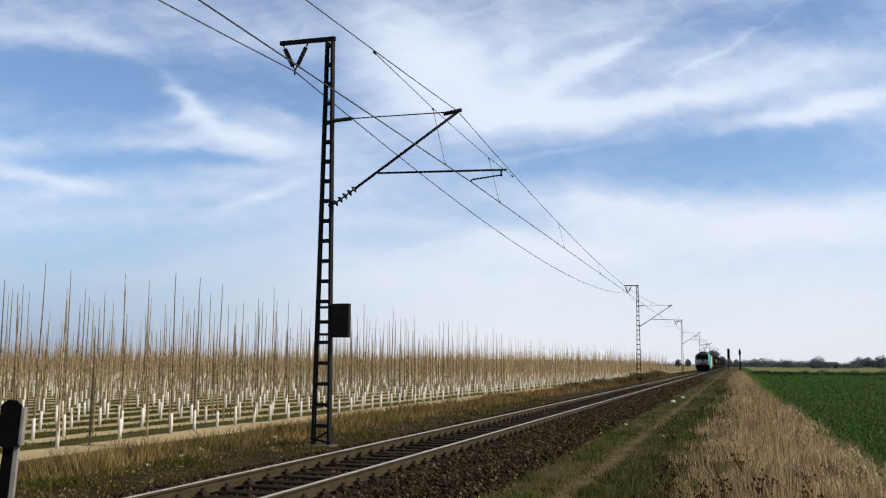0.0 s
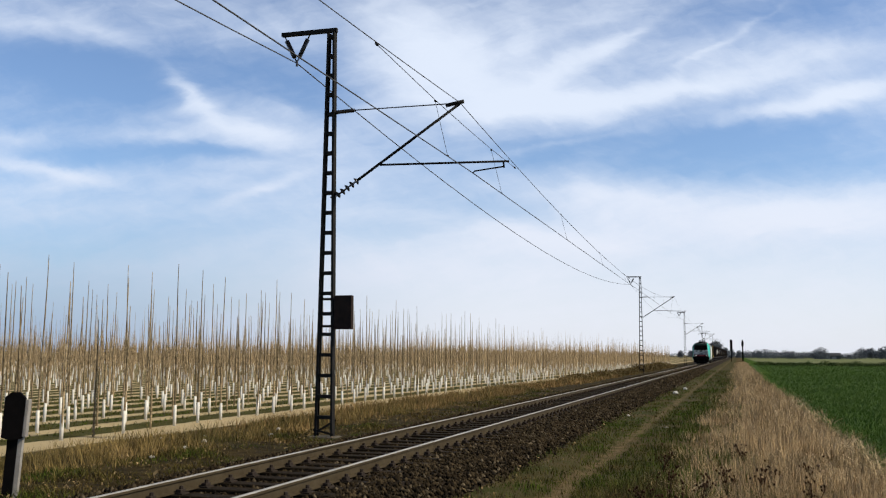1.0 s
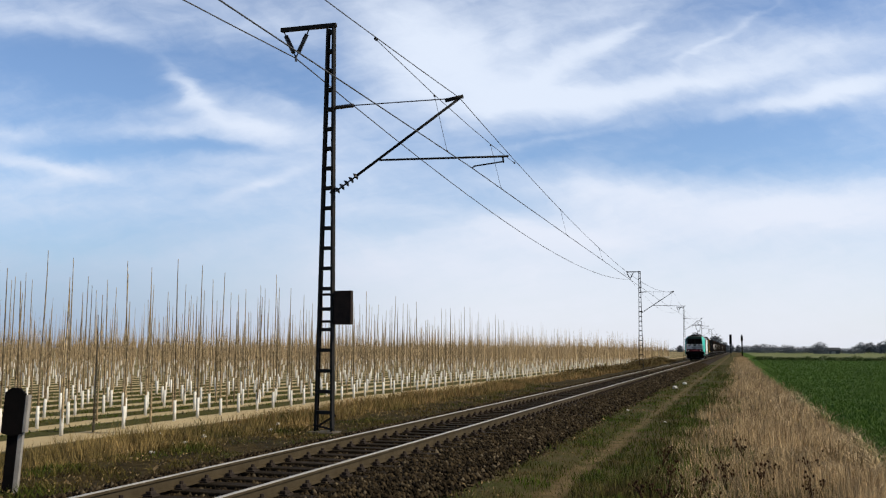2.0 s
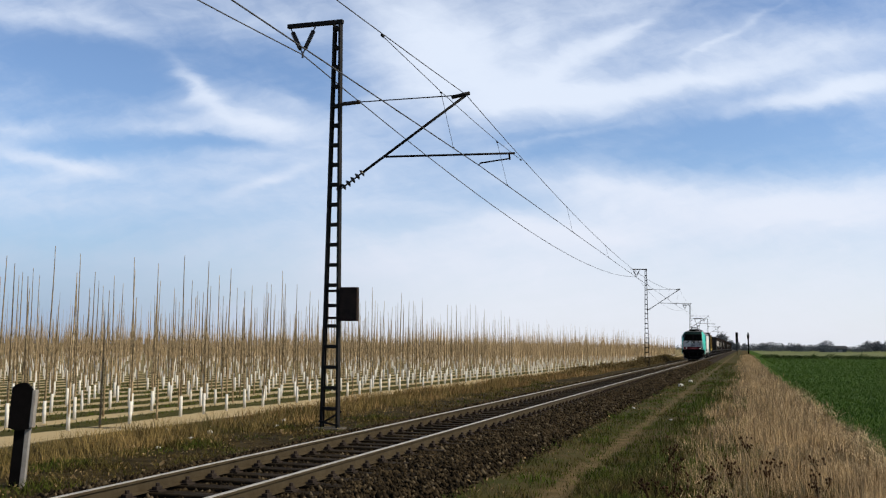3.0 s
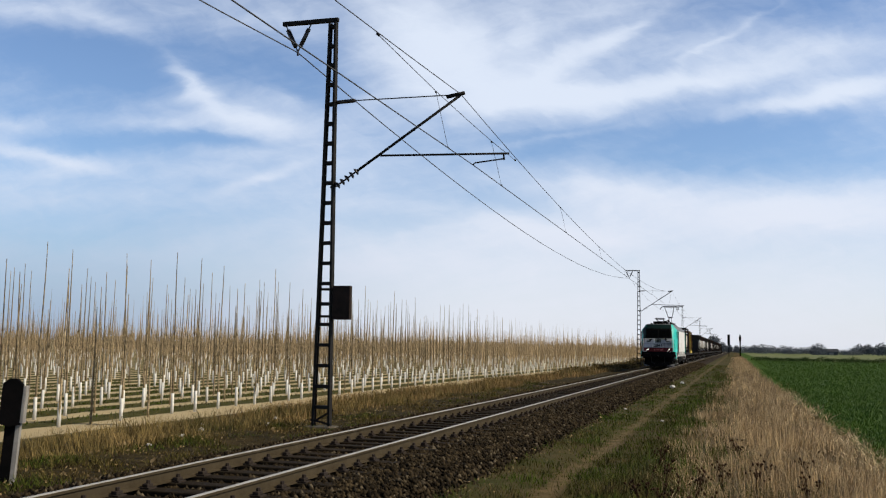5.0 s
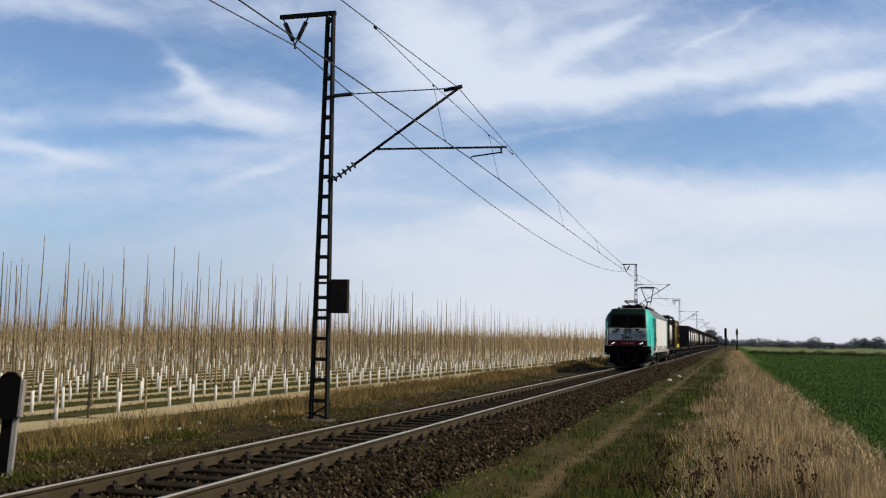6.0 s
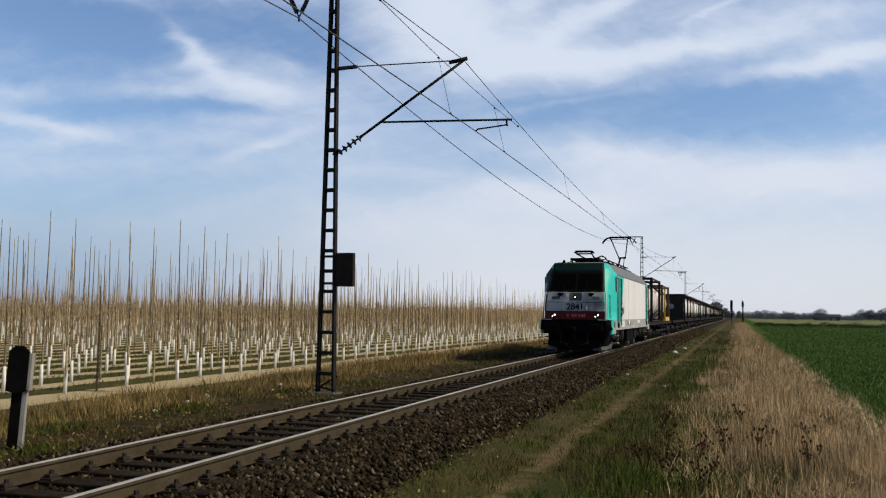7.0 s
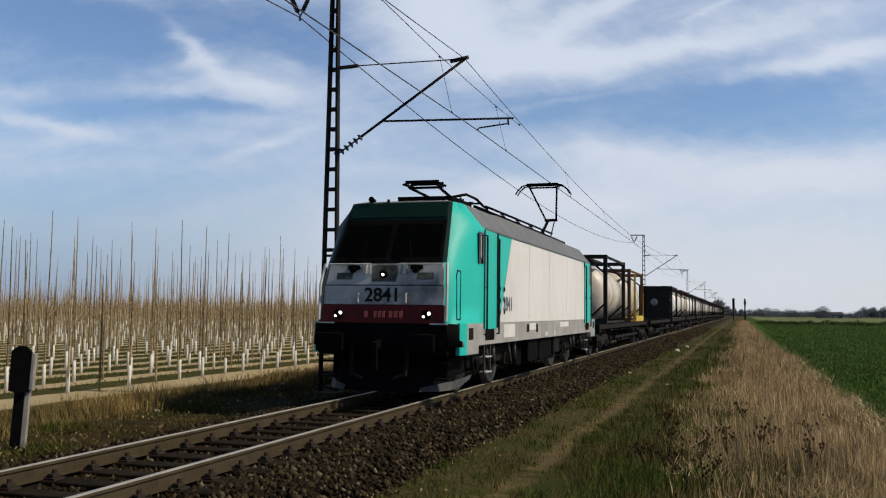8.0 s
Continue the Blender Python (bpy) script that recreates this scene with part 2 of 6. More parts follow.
def rod(bm, a, b, r, r2=None, n=8, mi=0, cap=True):
    a, b = Vector(a), Vector(b)
    r2 = r if r2 is None else r2
    d = (b - a).normalized()
    s = d.orthogonal().normalized()
    t = d.cross(s)
    rings = []
    for p, q in ((a, r), (b, r2)):
        rings.append([bm.verts.new(p + (s * math.cos(k * 2 * math.pi / n) + t * math.sin(k * 2 * math.pi / n)) * q) for k in range(n)])
    for k in range(n):
        f = bm.faces.new((rings[0][k], rings[0][(k + 1) % n], rings[1][(k + 1) % n], rings[1][k]))
        f.smooth = n > 6
        f.material_index = mi
    if cap:
        for ring in (rings[0][::-1], rings[1]):
            f = bm.faces.new(ring)
            f.material_index = mi


def bar(bm, a, b, w, h, up=(0, 0, 1), mi=0):
    """a square bar from a to b, w across and h along up"""
    a, b, up = Vector(a), Vector(b), Vector(up)
    d = (b - a).normalized()
    s = d.cross(up).normalized() * (w / 2)
    u = s.cross(d).normalized() * (h / 2)
    p = [bm.verts.new(q + i * s + j * u) for q in (a, b) for i, j in ((-1, -1), (1, -1), (1, 1), (-1, 1))]
    for i in ((3, 2, 1, 0), (4, 5, 6, 7), (0, 1, 5, 4), (1, 2, 6, 5), (2, 3, 7, 6), (3, 0, 4, 7)):
        f = bm.faces.new([p[k] for k in i])
        f.material_index = mi


def loft(bm, rings, close=True, caps=True, mi=0, smooth=False):
    vs = [[bm.verts.new(p) for p in ring] for ring in rings]
    n = len(vs[0])
    fs = []
    for a, b in zip(vs, vs[1:]):
        for k in range(n if close else n - 1):
            f = bm.faces.new((a[k], a[(k + 1) % n], b[(k + 1) % n], b[k]))
            f.material_index, f.smooth = mi, smooth
            fs.append(f)
    if caps and close:
        for ring in (vs[0][::-1], vs[-1]):
            f = bm.faces.new(ring)
            f.material_index = mi
            fs.append(f)
    return fs


def lathe(bm, prof, n=16, axis="z", at=(0, 0, 0), mi=0):
    """prof: (radius, along) pairs"""
    at = Vector(at)
    rings = []
    for r, z in prof:
        ring = []
        for k in range(n):
            c, s = r * math.cos(2 * math.pi * k / n), r * math.sin(2 * math.pi * k / n)
            v = {"z": (c, s, z), "y": (s, z, c), "x": (z, c, s)}[axis]
            ring.append(at + Vector(v))
        rings.append(ring)
    loft(bm, rings, True, True, mi, True)


def raw(name, verts, faces, material, mats=None, smooth=False):
    me = bpy.data.meshes.new(name)
    verts = np.asarray(verts, dtype=np.float32)
    faces = np.asarray(faces, dtype=np.int32)
    n, k = faces.shape
    me.vertices.add(len(verts))
    me.vertices.foreach_set("co", verts.ravel())
    me.loops.add(n * k)
    me.loops.foreach_set("vertex_index", faces.ravel())
    me.polygons.add(n)
    me.polygons.foreach_set("loop_start", np.arange(0, n * k, k, dtype=np.int32))
    for m in (material if isinstance(material, (list, tuple)) else [material]):
        me.materials.append(m)
    if mats is not None:
        me.polygons.foreach_set("material_index", np.asarray(mats, dtype=np.int32))
    me.update(calc_edges=True)
    me.validate()
    return me


# ---- ground: one cross-section along the line ----
GROUND_Z = -0.42


def ground_z(x, y):
    """height of the ground at a place, rail tops at 0"""
    u = abs(x - XT)
    if x < XT:
        base = -0.40 if u < 6.5 else -0.40 - 0.12 * min(1, (u - 6.5) / 1.5)
    else:
        base = GROUND_Z
    roll = 0.04 * noise.noise((x * 0.35, y * 0.25, 0.3)) + 0.015 * noise.noise((x * 1.7, y * 1.7, 4.0))
    if x > XT + 2.8:
        roll -= 0.07 * math.exp(-((x + 2.62) / 0.28) ** 2)
    return base + roll * min(1, max(0, (u - 2.0)))


def make_ground():
    xs = sorted(set([-2500, -1200, -600, -300, -150, -90, -60, -45] + [-36 + 1.0 * i for i in range(18)] + [-18.5 + 0.35 * i for i in range(75)]
                    + [8 + i * 1.5 for i in range(10)] + [26, 34, 50, 80, 150, 300, 600, 1200, 2500]))
    ys = [-2500, -900, -300, -100, -40, -15, -5] + [0.7 * i for i in range(80)] + [56 + 2.5 * i for i in range(40)] + [160, 180, 210, 260, 340, 450, 600, 800, 1200, 1800, 2600, 3800]
    bm = bmesh.new()
    g = [[bm.verts.new((x, y, ground_z(x, y))) for x in xs] for y in ys]
    for j in range(len(ys) - 1):
        for i in range(len(xs) - 1):
            f = bm.faces.new((g[j][i], g[j][i + 1], g[j + 1][i + 1], g[j + 1][i]))
            f.smooth = True
    ob = part("ground", bm, M_GROUND)
    tagged(ob, "flat farmland with dry verge, dirt path and green field", "ground", kind="structure")


def ground_material():
    """verges, trodden path, tilled strips and the field, by their place across the line"""
    m = bpy.data.materials.new("farmland")
    m.use_nodes = True
    nt = m.node_tree
    nd, ln = nt.nodes, nt.links
    b = nd["Principled BSDF"]
    b.inputs["Roughness"].default_value = 0.95
    b.inputs["Specular IOR Level"].default_value = 0.05
    pos = nd.new("ShaderNodeNewGeometry").outputs["Position"]
    sep = nd.new("ShaderNodeSeparateXYZ")
    ln.new(pos, sep.inputs[0])

    def num(op, *a):
        n = nd.new("ShaderNodeMath")
        n.operation = op
        for i, v in enumerate(a):
            if isinstance(v, (int, float)):
                n.inputs[i].default_value = v
            else:
                ln.new(v, n.inputs[i])
        return n.outputs[0]

    def nz(s, d=4.0, stretch=(1, 1, 1)):
        mp = nd.new("ShaderNodeMapping")
        mp.inputs["Scale"].default_value = stretch
        ln.new(pos, mp.inputs["Vector"])
        n = nd.new("ShaderNodeTexNoise")
        n.inputs["Scale"].default_value, n.inputs["Detail"].default_value = s, d
        n.inputs["Roughness"].default_value = 0.65
        ln.new(mp.outputs[0], n.inputs["Vector"])
        return n.outputs[0]

    def ramp(v, lo, hi):
        n = nd.new("ShaderNodeMapRange")
        n.inputs["From Min"].default_value, n.inputs["From Max"].default_value = lo, hi
        ln.new(v, n.inputs["Value"])
        return n.outputs[0]

    def mix(f, a, c):
        n = nd.new("ShaderNodeMix")
        n.data_type = "RGBA"
        ln.new(f, n.inputs[0])
        for i, v in ((6, a), (7, c)):
            if isinstance(v, tuple):
                n.inputs[i].default_value = (*v, 1)
            else:
                ln.new(v, n.inputs[i])
        return n.outputs[2]

    n1, n2, n3 = nz(0.6), nz(2.6), nz(14.0, 3.0)
    n4 = nz(0.12)
    wob = num("MULTIPLY_ADD", n1, 1.6, -0.8)
    x = num("ADD", sep.outputs[0], wob)
    x_fine = num("ADD", sep.outputs[0], num("MULTIPLY_ADD", n2, 0.5, -0.25))
    dry = mix(ramp(n2, 0.35, 0.65), (0.105, 0.070, 0.026), (0.052, 0.039, 0.013))
    green = mix(ramp(n2, 0.35, 0.65), (0.032, 0.040, 0.008), (0.048, 0.046, 0.014))
    soil = mix(ramp(n3, 0.3, 0.7), (0.50, 0.41, 0.25), (0.34, 0.265, 0.15))
    field = mix(ramp(n1, 0.35, 0.65), (0.031, 0.066, 0.003), (0.042, 0.082, 0.005))
    field = mix(ramp(n4, 0.45, 0.7), field, (0.027, 0.056, 0.003))
    # towards +x: verge beside the ballast, path, dry grass, field
    col = mix(ramp(n1, 0.40, 0.62), green, (0.075, 0.056, 0.026))
    path = num("MULTIPLY", ramp(num("ABSOLUTE", num("ADD", x_fine, 2.62)), 0.30, 0.06), ramp(n2, 0.36, 0.62))
    col = mix(num("MULTIPLY", path, 0.8), col, (0.155, 0.112, 0.058))
    lean_x = num("SUBTRACT", x, num("MINIMUM", num("MAXIMUM", num("MULTIPLY_ADD", sep.outputs[1], 0.018, -0.40), 0.0), 0.6))
    col = mix(ramp(lean_x, -1.6, -0.8), col, dry)
    edge = num("ADD", num("ADD", x_fine, num("MULTIPLY_ADD", n1, 0.8, -0.4)), num("MULTIPLY", num("MINIMUM", sep.outputs[1], 80.0), 0.006))
    col = mix(ramp(edge, 2.5, 2.8), col, field)
    far = ramp(sep.outputs[1], 205.0, 212.0)
    rape = mix(ramp(nz(0.05, 3.0, (1, 3, 1)), 0.4, 0.6), (0.17, 0.185, 0.085), (0.10, 0.125, 0.055))
    col = mix(num("MULTIPLY", far, ramp(sep.outputs[0], 5.0, 6.0)), col, rape)
    # towards -x: dry verge, sandy headland, tilled strips between the tree rows
    left = ramp(x_fine, XT - 1.5, XT - 2.0)
    lcol = mix(ramp(n1, 0.42, 0.62), dry, (0.036, 0.032, 0.012))
    cinder = mix(ramp(n3, 0.4, 0.65), (0.013, 0.010, 0.004), (0.036, 0.026, 0.011))
    lcol = mix(num("MULTIPLY", ramp(x, -11.6, -10.4), ramp(n2, 0.68, 0.42)), lcol, cinder)
    head = ramp(num("ADD", sep.outputs[0], num("MULTIPLY_ADD", n2, 0.3, -0.15)), ROW_X + 1.45, ROW_X + 1.25)
    lcol = mix(head, lcol, soil)
    cyc = num("FRACT", num("DIVIDE", num("SUBTRACT", ROW_X - 0.30, num("ADD", sep.outputs[0], num("MULTIPLY_ADD", n2, 0.5, -0.25))), ROW_STEP))
    strip = num("MULTIPLY", ramp(num("ABSOLUTE", num("SUBTRACT", cyc, 0.32)), 0.34, 0.27), ramp(sep.outputs[0], ROW_X - 0.2, ROW_X - 0.35))
    grassy = mix(ramp(n3, 0.35, 0.65), (0.040, 0.043, 0.012), (0.075, 0.068, 0.022))
    lcol = mix(strip, lcol, grassy)
    col = mix(left, col, lcol)
    shade = num("MULTIPLY_ADD", n3, 0.7, 0.65)
    hs = nd.new("ShaderNodeHueSaturation")
    ln.new(col, hs.inputs["Color"])
    ln.new(shade, hs.inputs["Value"])
    ln.new(hs.outputs[0], b.inputs["Base Color"])
    bp = nd.new("ShaderNodeBump")
    bp.inputs["Strength"].default_value, bp.inputs["Distance"].default_value = 0.7, 0.05
    ln.new(n3, bp.inputs["Height"])
    ln.new(bp.outputs[0], b.inputs["Normal"])
    return m


ROW_X, ROW_STEP = -15.9, 2.1
M_GROUND = ground_material()
make_ground()


# ---- track ----
def sweep_y(bm, prof, ys, mi=0, x0=0.0, close=True):
    loft(bm, [[(x0 + x, y, z) for x, z in prof] for y in ys], close, close, mi)


def make_track():
    bed = bmesh.new()
    ys = [-40 + 0.8 * i for i in range(200)] + [122 + 8 * i for i in range(20)] + [300, 400, 550, 750, 1000]
    prof = [(-3.0, -0.52), (-2.45, -0.42), (-2.05, -0.27), (-1.72, -0.20), (-1.0, -0.21), (-0.75, -0.22), (0, -0.225), (0.75, -0.22), (1.0, -0.21), (1.72, -0.20), (2.05, -0.28), (2.40, -0.43), (2.9, -0.53)]
    rows = [[bed.verts.new((XT + x + 0.10 * noise.noise((x, y * 0.4, 0)), y, z + 0.035 * noise.noise((x * 2.2, y * 1.3, 2.0)))) for x, z in prof] for y in ys]
    for a, b in zip(rows, rows[1:]):
        for k in range(len(prof) - 1):
            f = bed.faces.new((a[k], a[k + 1], b[k + 1], b[k]))
            f.smooth = True
    ob = part("ballast_bed", bed, M_BALLAST)
    tagged(ob, "brown ballast bed of a single railway track", "track bed", kind="structure")
    rails = [(-0.065, -0.172), (-0.065, -0.160), (-0.012, -0.145), (-0.009, -0.045), (-0.034, -0.036), (-0.034, -0.006), (-0.028, 0.0),
             (0.028, 0.0), (0.034, -0.006), (0.034, -0.036), (0.009, -0.045), (0.012, -0.145), (0.065, -0.160), (0.065, -0.172)]
    track = thing("railway_track", pose(XT, 0, 0), "single railway track with rusty rails on sleepers", "track", kind="structure")
    for side in (-GAUGE, GAUGE):
        bm = bmesh.new()
        sweep_y(bm, rails, [-40, 0, 40, 80, 160, 320, 640, 1000], 0)
        for f in bm.faces:
            if f.calc_center_median().z > -0.008:
                f.material_index = 1
        part("rail", bm, [M_RAIL, M_RAILTOP], track, "steel rail with a bright worn running surface", m=pose(side, 0, 0))
    return track


TRACK = make_track()
# ---- overhead line ----
M_INSUL = mat("brown insulator", (0.016, 0.011, 0.009), (0.026, 0.017, 0.013), 6, 0.35)
M_BOARD = mat("dark rusty board", (0.016, 0.010, 0.008), (0.03, 0.018, 0.013), 5, 0.85, 0, 0.2, spec=0.2)
M_CONC = mat("old concrete", (0.11, 0.10, 0.08), (0.07, 0.06, 0.05), 6, 0.95, 0, 0.5)
MAST_TOP, MAST_FOOT = 9.80, -0.34


def insulator(bm, a, b, r=0.055, sheds=5, core=0.022):
    a, b = Vector(a), Vector(b)
    rod(bm, a, b, core, n=8)
    for k in range(sheds):
        c = a.lerp(b, (k + 0.5) / sheds)
        d = (b - a).normalized() * 0.022
        rod(bm, c - d, c + d, r, r * 0.55, n=10)


def make_mast(y, board=False):
    """lattice mast: two channel legs with rungs, a bracket arm above for the feeder and a cantilever over the track"""
    m = thing("catenary_mast", pose(MAST_X, y, 0),
              "dark steel lattice catenary mast with a cantilever over the track", "mast", "masts along the line")
    wt, wb = 0.095, 0.235       # half widths at top and foot

    def half(z):
        return wb + (wt - wb) * (z - MAST_FOOT) / (MAST_TOP - MAST_FOOT)

    for s in (-1, 1):
        bm = bmesh.new()
        x0, x1 = s * half(MAST_FOOT), s * half(MAST_TOP)
        channel = [(0.007, -0.081), (0.007, 0.081), (-0.048, 0.081), (-0.048, 0.069), (-0.007, 0.069), (-0.007, -0.069), (-0.048, -0.069), (-0.048, -0.081)]
        loft(bm, [[(x_ + s * dx, dy, z_) for dx, dy in channel] for x_, z_ in ((x0, MAST_FOOT - 0.1), (x1, MAST_TOP))])
        bmesh.ops.recalc_face_normals(bm, faces=bm.faces)
        part("leg", bm, M_STEEL, m)
    n = 20
    for k in range(n):
        z = MAST_FOOT + 0.42 + k * (MAST_TOP - MAST_FOOT - 0.55) / (n - 1)
        bm = bmesh.new()
        w = half(z)
        bar(bm, (-w, 0, z), (w, 0, z), 0.13, 0.085, (0, 0, 1))
        part("rung", bm, M_STEEL, m)
    # foot: cross brace and concrete footing
    bm = bmesh.new()
    w = half(MAST_FOOT) + 0.03
    bar(bm, (-w, 0.08, MAST_FOOT + 0.04), (w, 0.08, MAST_FOOT + 0.36), 0.012, 0.05)
    bar(bm, (-w, -0.08, MAST_FOOT + 0.12), (w, -0.08, MAST_FOOT + 0.02), 0.012, 0.05)
    part("foot_brace", bm, M_STEEL, m)
    bm = bmesh.new()
    box(bm, -0.36, 0.36, -0.26, 0.26, MAST_FOOT - 0.5, MAST_FOOT - 0.03, 0.03)
    part("footing", bm, M_CONC, m, "weathered concrete footing")
    # bracket for the feeder, away from the track
    bm = bmesh.new()
    bar(bm, (0.14, 0, MAST_TOP + 0.05), (-1.42, 0, MAST_TOP + 0.07), 0.10, 0.10)
    part("bracket_arm", bm, M_STEEL, m)
    vtip = Vector((-0.98, 0, 9.10))
    bm = bmesh.new()
    for x in (-1.34, -0.62):
        a = Vector((x, 0, MAST_TOP + 0.02))
        rod(bm, a, a.lerp(vtip, 0.18), 0.018, n=6)
        insulator(bm, a.lerp(vtip, 0.18), a.lerp(vtip, 0.82), 0.066, 11, 0.052)
        rod(bm, a.lerp(vtip, 0.80), vtip, 0.018, n=6)
    rod(bm, vtip + Vector((0, 0, 0.06)), vtip - Vector((0, 0, 0.10)), 0.03, n=6)
    part("feeder_insulator", bm, M_INSUL, m, "V-shaped pair of dark insulators")
    # cantilever: raking tube, top tie, registration tube and steady arm
    top, low = Vector((3.42, 0, 7.66)), Vector((0.20, 0, 5.54))
    bm = bmesh.new()
    rod(bm, low.lerp(top, 0.17), top, 0.035)
    rod(bm, top + Vector((-0.35, 0, -0.02)), top + Vector((0.10, 0, 0.05)), 0.05)
    rod(bm, low + Vector((-0.12, 0, -0.05)), low + Vector((-0.02, 0, 0.12)), 0.05)
    part("cantilever_tube", bm, M_STEEL, m)
    bm = bmesh.new()
    insulator(bm, low, low.lerp(top, 0.19), 0.10, 5)
    part("cantilever_insulator", bm, M_INSUL, m, "ribbed brown insulator")
    bm = bmesh.new()
    rod(bm, (0.62, 0, 7.71), top + Vector((-0.25, 0, 0.02)), 0.014, n=6)
    part("top_tie", bm, M_STEEL, m)
    bm = bmesh.new()
    rod(bm, (0.12, 0, 7.69), (0.16, 0, 7.69), 0.06)
    insulator(bm, (0.14, 0, 7.69), (0.66, 0, 7.71), 0.056, 12, 0.046)
    part("tie_insulator", bm, M_INSUL, m, "dark rod insulator")
    bm = bmesh.new()
    rod(bm, (1.36, 0, 6.30), (1.40, 0, 6.26), 0.03)
    rod(bm, (1.38, 0, 6.27), (4.64, 0, 6.17), 0.026)
    rod(bm, (4.50, 0, 6.17), (4.52, 0, 6.02), 0.022)
    part("registration_tube", bm, M_STEEL, m)
    bm = bmesh.new()
    rod(bm, (4.52, 0, 6.05), (3.80, 0, 5.98), 0.018)
    rod(bm, (3.80, 0, 5.98), (3.75, 0, 5.93), 0.016)
    part("steady_arm", bm, M_STEEL, m)
    if board:
        bm = bmesh.new()
        box(bm, 0.235, 0.70, -0.09, 0.05, 2.22, 3.05, 0.012)
        for z in (2.30, 2.97):
            box(bm, -0.16, 0.26, 0.052, 0.09, z - 0.03, z + 0.03)
        part("cabinet", bm, M_BOARD, m, "dark brown metal box fixed to the mast")
    return m


for i_mast, y_mast in enumerate(MAST_Y):
    make_mast(y_mast, i_mast == 0)

M_CABLE = M_WIRE


def hang(a, b, sag, n=24):
    a, b = Vector(a), Vector(b)
    return [a.lerp(b, k / n) - Vector((0, 0, 4 * sag * (k / n) * (1 - k / n))) for k in range(n + 1)]


def wire(name, spans, r, label, parent=None, lens=5):
    for k_span, pts in enumerate(spans):
        bm = bmesh.new()
        rings = []
        rs = r if k_span < 2 else r * 0.6
        for i, p in enumerate(pts):
            d = (pts[min(i + 1, len(pts) - 1)] - pts[max(i - 1, 0)]).normalized()
            s = d.cross(Vector((0, 0, 1))).normalized()
            t = s.cross(d)
            rings.append([p + (s * math.cos(k * 2 * math.pi / lens) + t * math.sin(k * 2 * math.pi / lens)) * rs for k in range(lens)])
        loft(bm, rings, True, True, 0, True)
        ob = part(name, bm, M_CABLE, parent)
        if not parent:
            tagged(ob, label, "cable", "feeder spans")


def make_wires():
    ys = [MAST_Y[0] - 75.0] + MAST_Y + [430, 510]
    cat = thing("overhead_line", pose(0, 0, 0), "overhead contact line of contact wire, carrier wire and droppers", "overhead line")
    carrier, contact = [], []
    for i, (a, b) in enumerate(zip(ys, ys[1:])):
        ca, cb = Vector((XT + 0.02, a, 7.69)), Vector((XT + 0.02, b, 7.69))
        sa, sb = (0.33, -0.20) if i % 2 else (-0.20, 0.33)
        ta, tb = Vector((XT + sa, a, 5.95)), Vector((XT + sb, b, 5.95))
        sag = 1.1 if i == 0 else 1.38
        line = hang(ca, cb, sag, 48)
        carrier.append(line)
        contact.append(hang(ta, tb, 0.02))
        if b < 100:
            for k in range(8):
                f = 0.040 + 0.1314 * k
                if k == 7:
                    f = 1 - 1.9 / (b - a)
                elif k == 0:
                    f = 3.0 / (b - a)
                p = ca.lerp(cb, f) - Vector((0, 0, 4 * sag * f * (1 - f)))
                if k in (0, 7):     # these hang from the stitch wire
                    p.z = 7.16 if k == 0 else 7.22
                q = ta.lerp(tb, f)
                bm = bmesh.new()
                rod(bm, p, q, 0.006, n=4)
                rod(bm, p + Vector((0, -.03, 0)), p + Vector((0, .03, 0)), 0.022, n=6)
                rod(bm, q + Vector((0, -.03, 0.01)), q + Vector((0, .03, 0.01)), 0.02, n=6)
                part("dropper", bm, M_CABLE, cat)
    wire("carrier_wire", carrier, 0.010, "", cat)
    wire("contact_wire", contact, 0.012, "", cat)
    # stitch wire round the near support
    y = MAST_Y[0]
    wire("stitch_wire", [[Vector((XT + .02, y - 5.4, 7.36)), Vector((XT + .04, y - 1.9, 7.22)), Vector((XT + .05, y + 0.6, 7.17)), Vector((XT + .05, y + 3.0, 7.16)), Vector((XT + .02, y + 5.8, 7.22))]], 0.008, "", cat)
    for end in (Vector((XT + .02, y - 5.4, 7.36)), Vector((XT + .02, y + 5.8, 7.22))):
        bm = bmesh.new()
        rod(bm, end + Vector((0, -.05, 0)), end + Vector((0, .05, 0)), 0.024, n=6)
        part("wire_clamp", bm, M_STEEL, cat)
    xf = MAST_X - 0.98
    wire("feeder_cable", [hang((xf, a, 9.08), (xf, b, 9.08), 1.32 if a < 0 else 1.52) for a, b in zip(ys, ys[1:])], 0.016, "slack aluminium feeder cable hung from the mast brackets")


make_wires()
# ---- locomotive ----
M_TEAL = mat("teal paint", (0.010, 0.46, 0.39), (0.014, 0.43, 0.37), 0.9, 0.48, 0, 0.0, 3, spec=0.3, amp=0.2)
M_WHITE = mat("dusty white paint", (0.69, 0.665, 0.655), (0.64, 0.615, 0.60), 0.6, 0.5, 0, 0.0, 2.5, stretch=(1, 1, 0.6), c3=(0.585, 0.56, 0.545), patch=0.35, amp=0.15)
M_SILL = mat("light grey sill", (0.36, 0.345, 0.33), (0.27, 0.255, 0.24), 1.6, 0.55, 0, 0.05, 18)
M_ROOFGREY = mat("grey roof paint", (0.165, 0.168, 0.178), (0.13, 0.13, 0.138), 1.5, 0.6, 0, 0.05, 18)
M_FRONTGREY = mat("silver grey front paint", (0.44, 0.445, 0.455), (0.34, 0.342, 0.35), 1.2, 0.5, 0, 0.05, 20, c3=(0.17, 0.17, 0.168), patch=1.3)
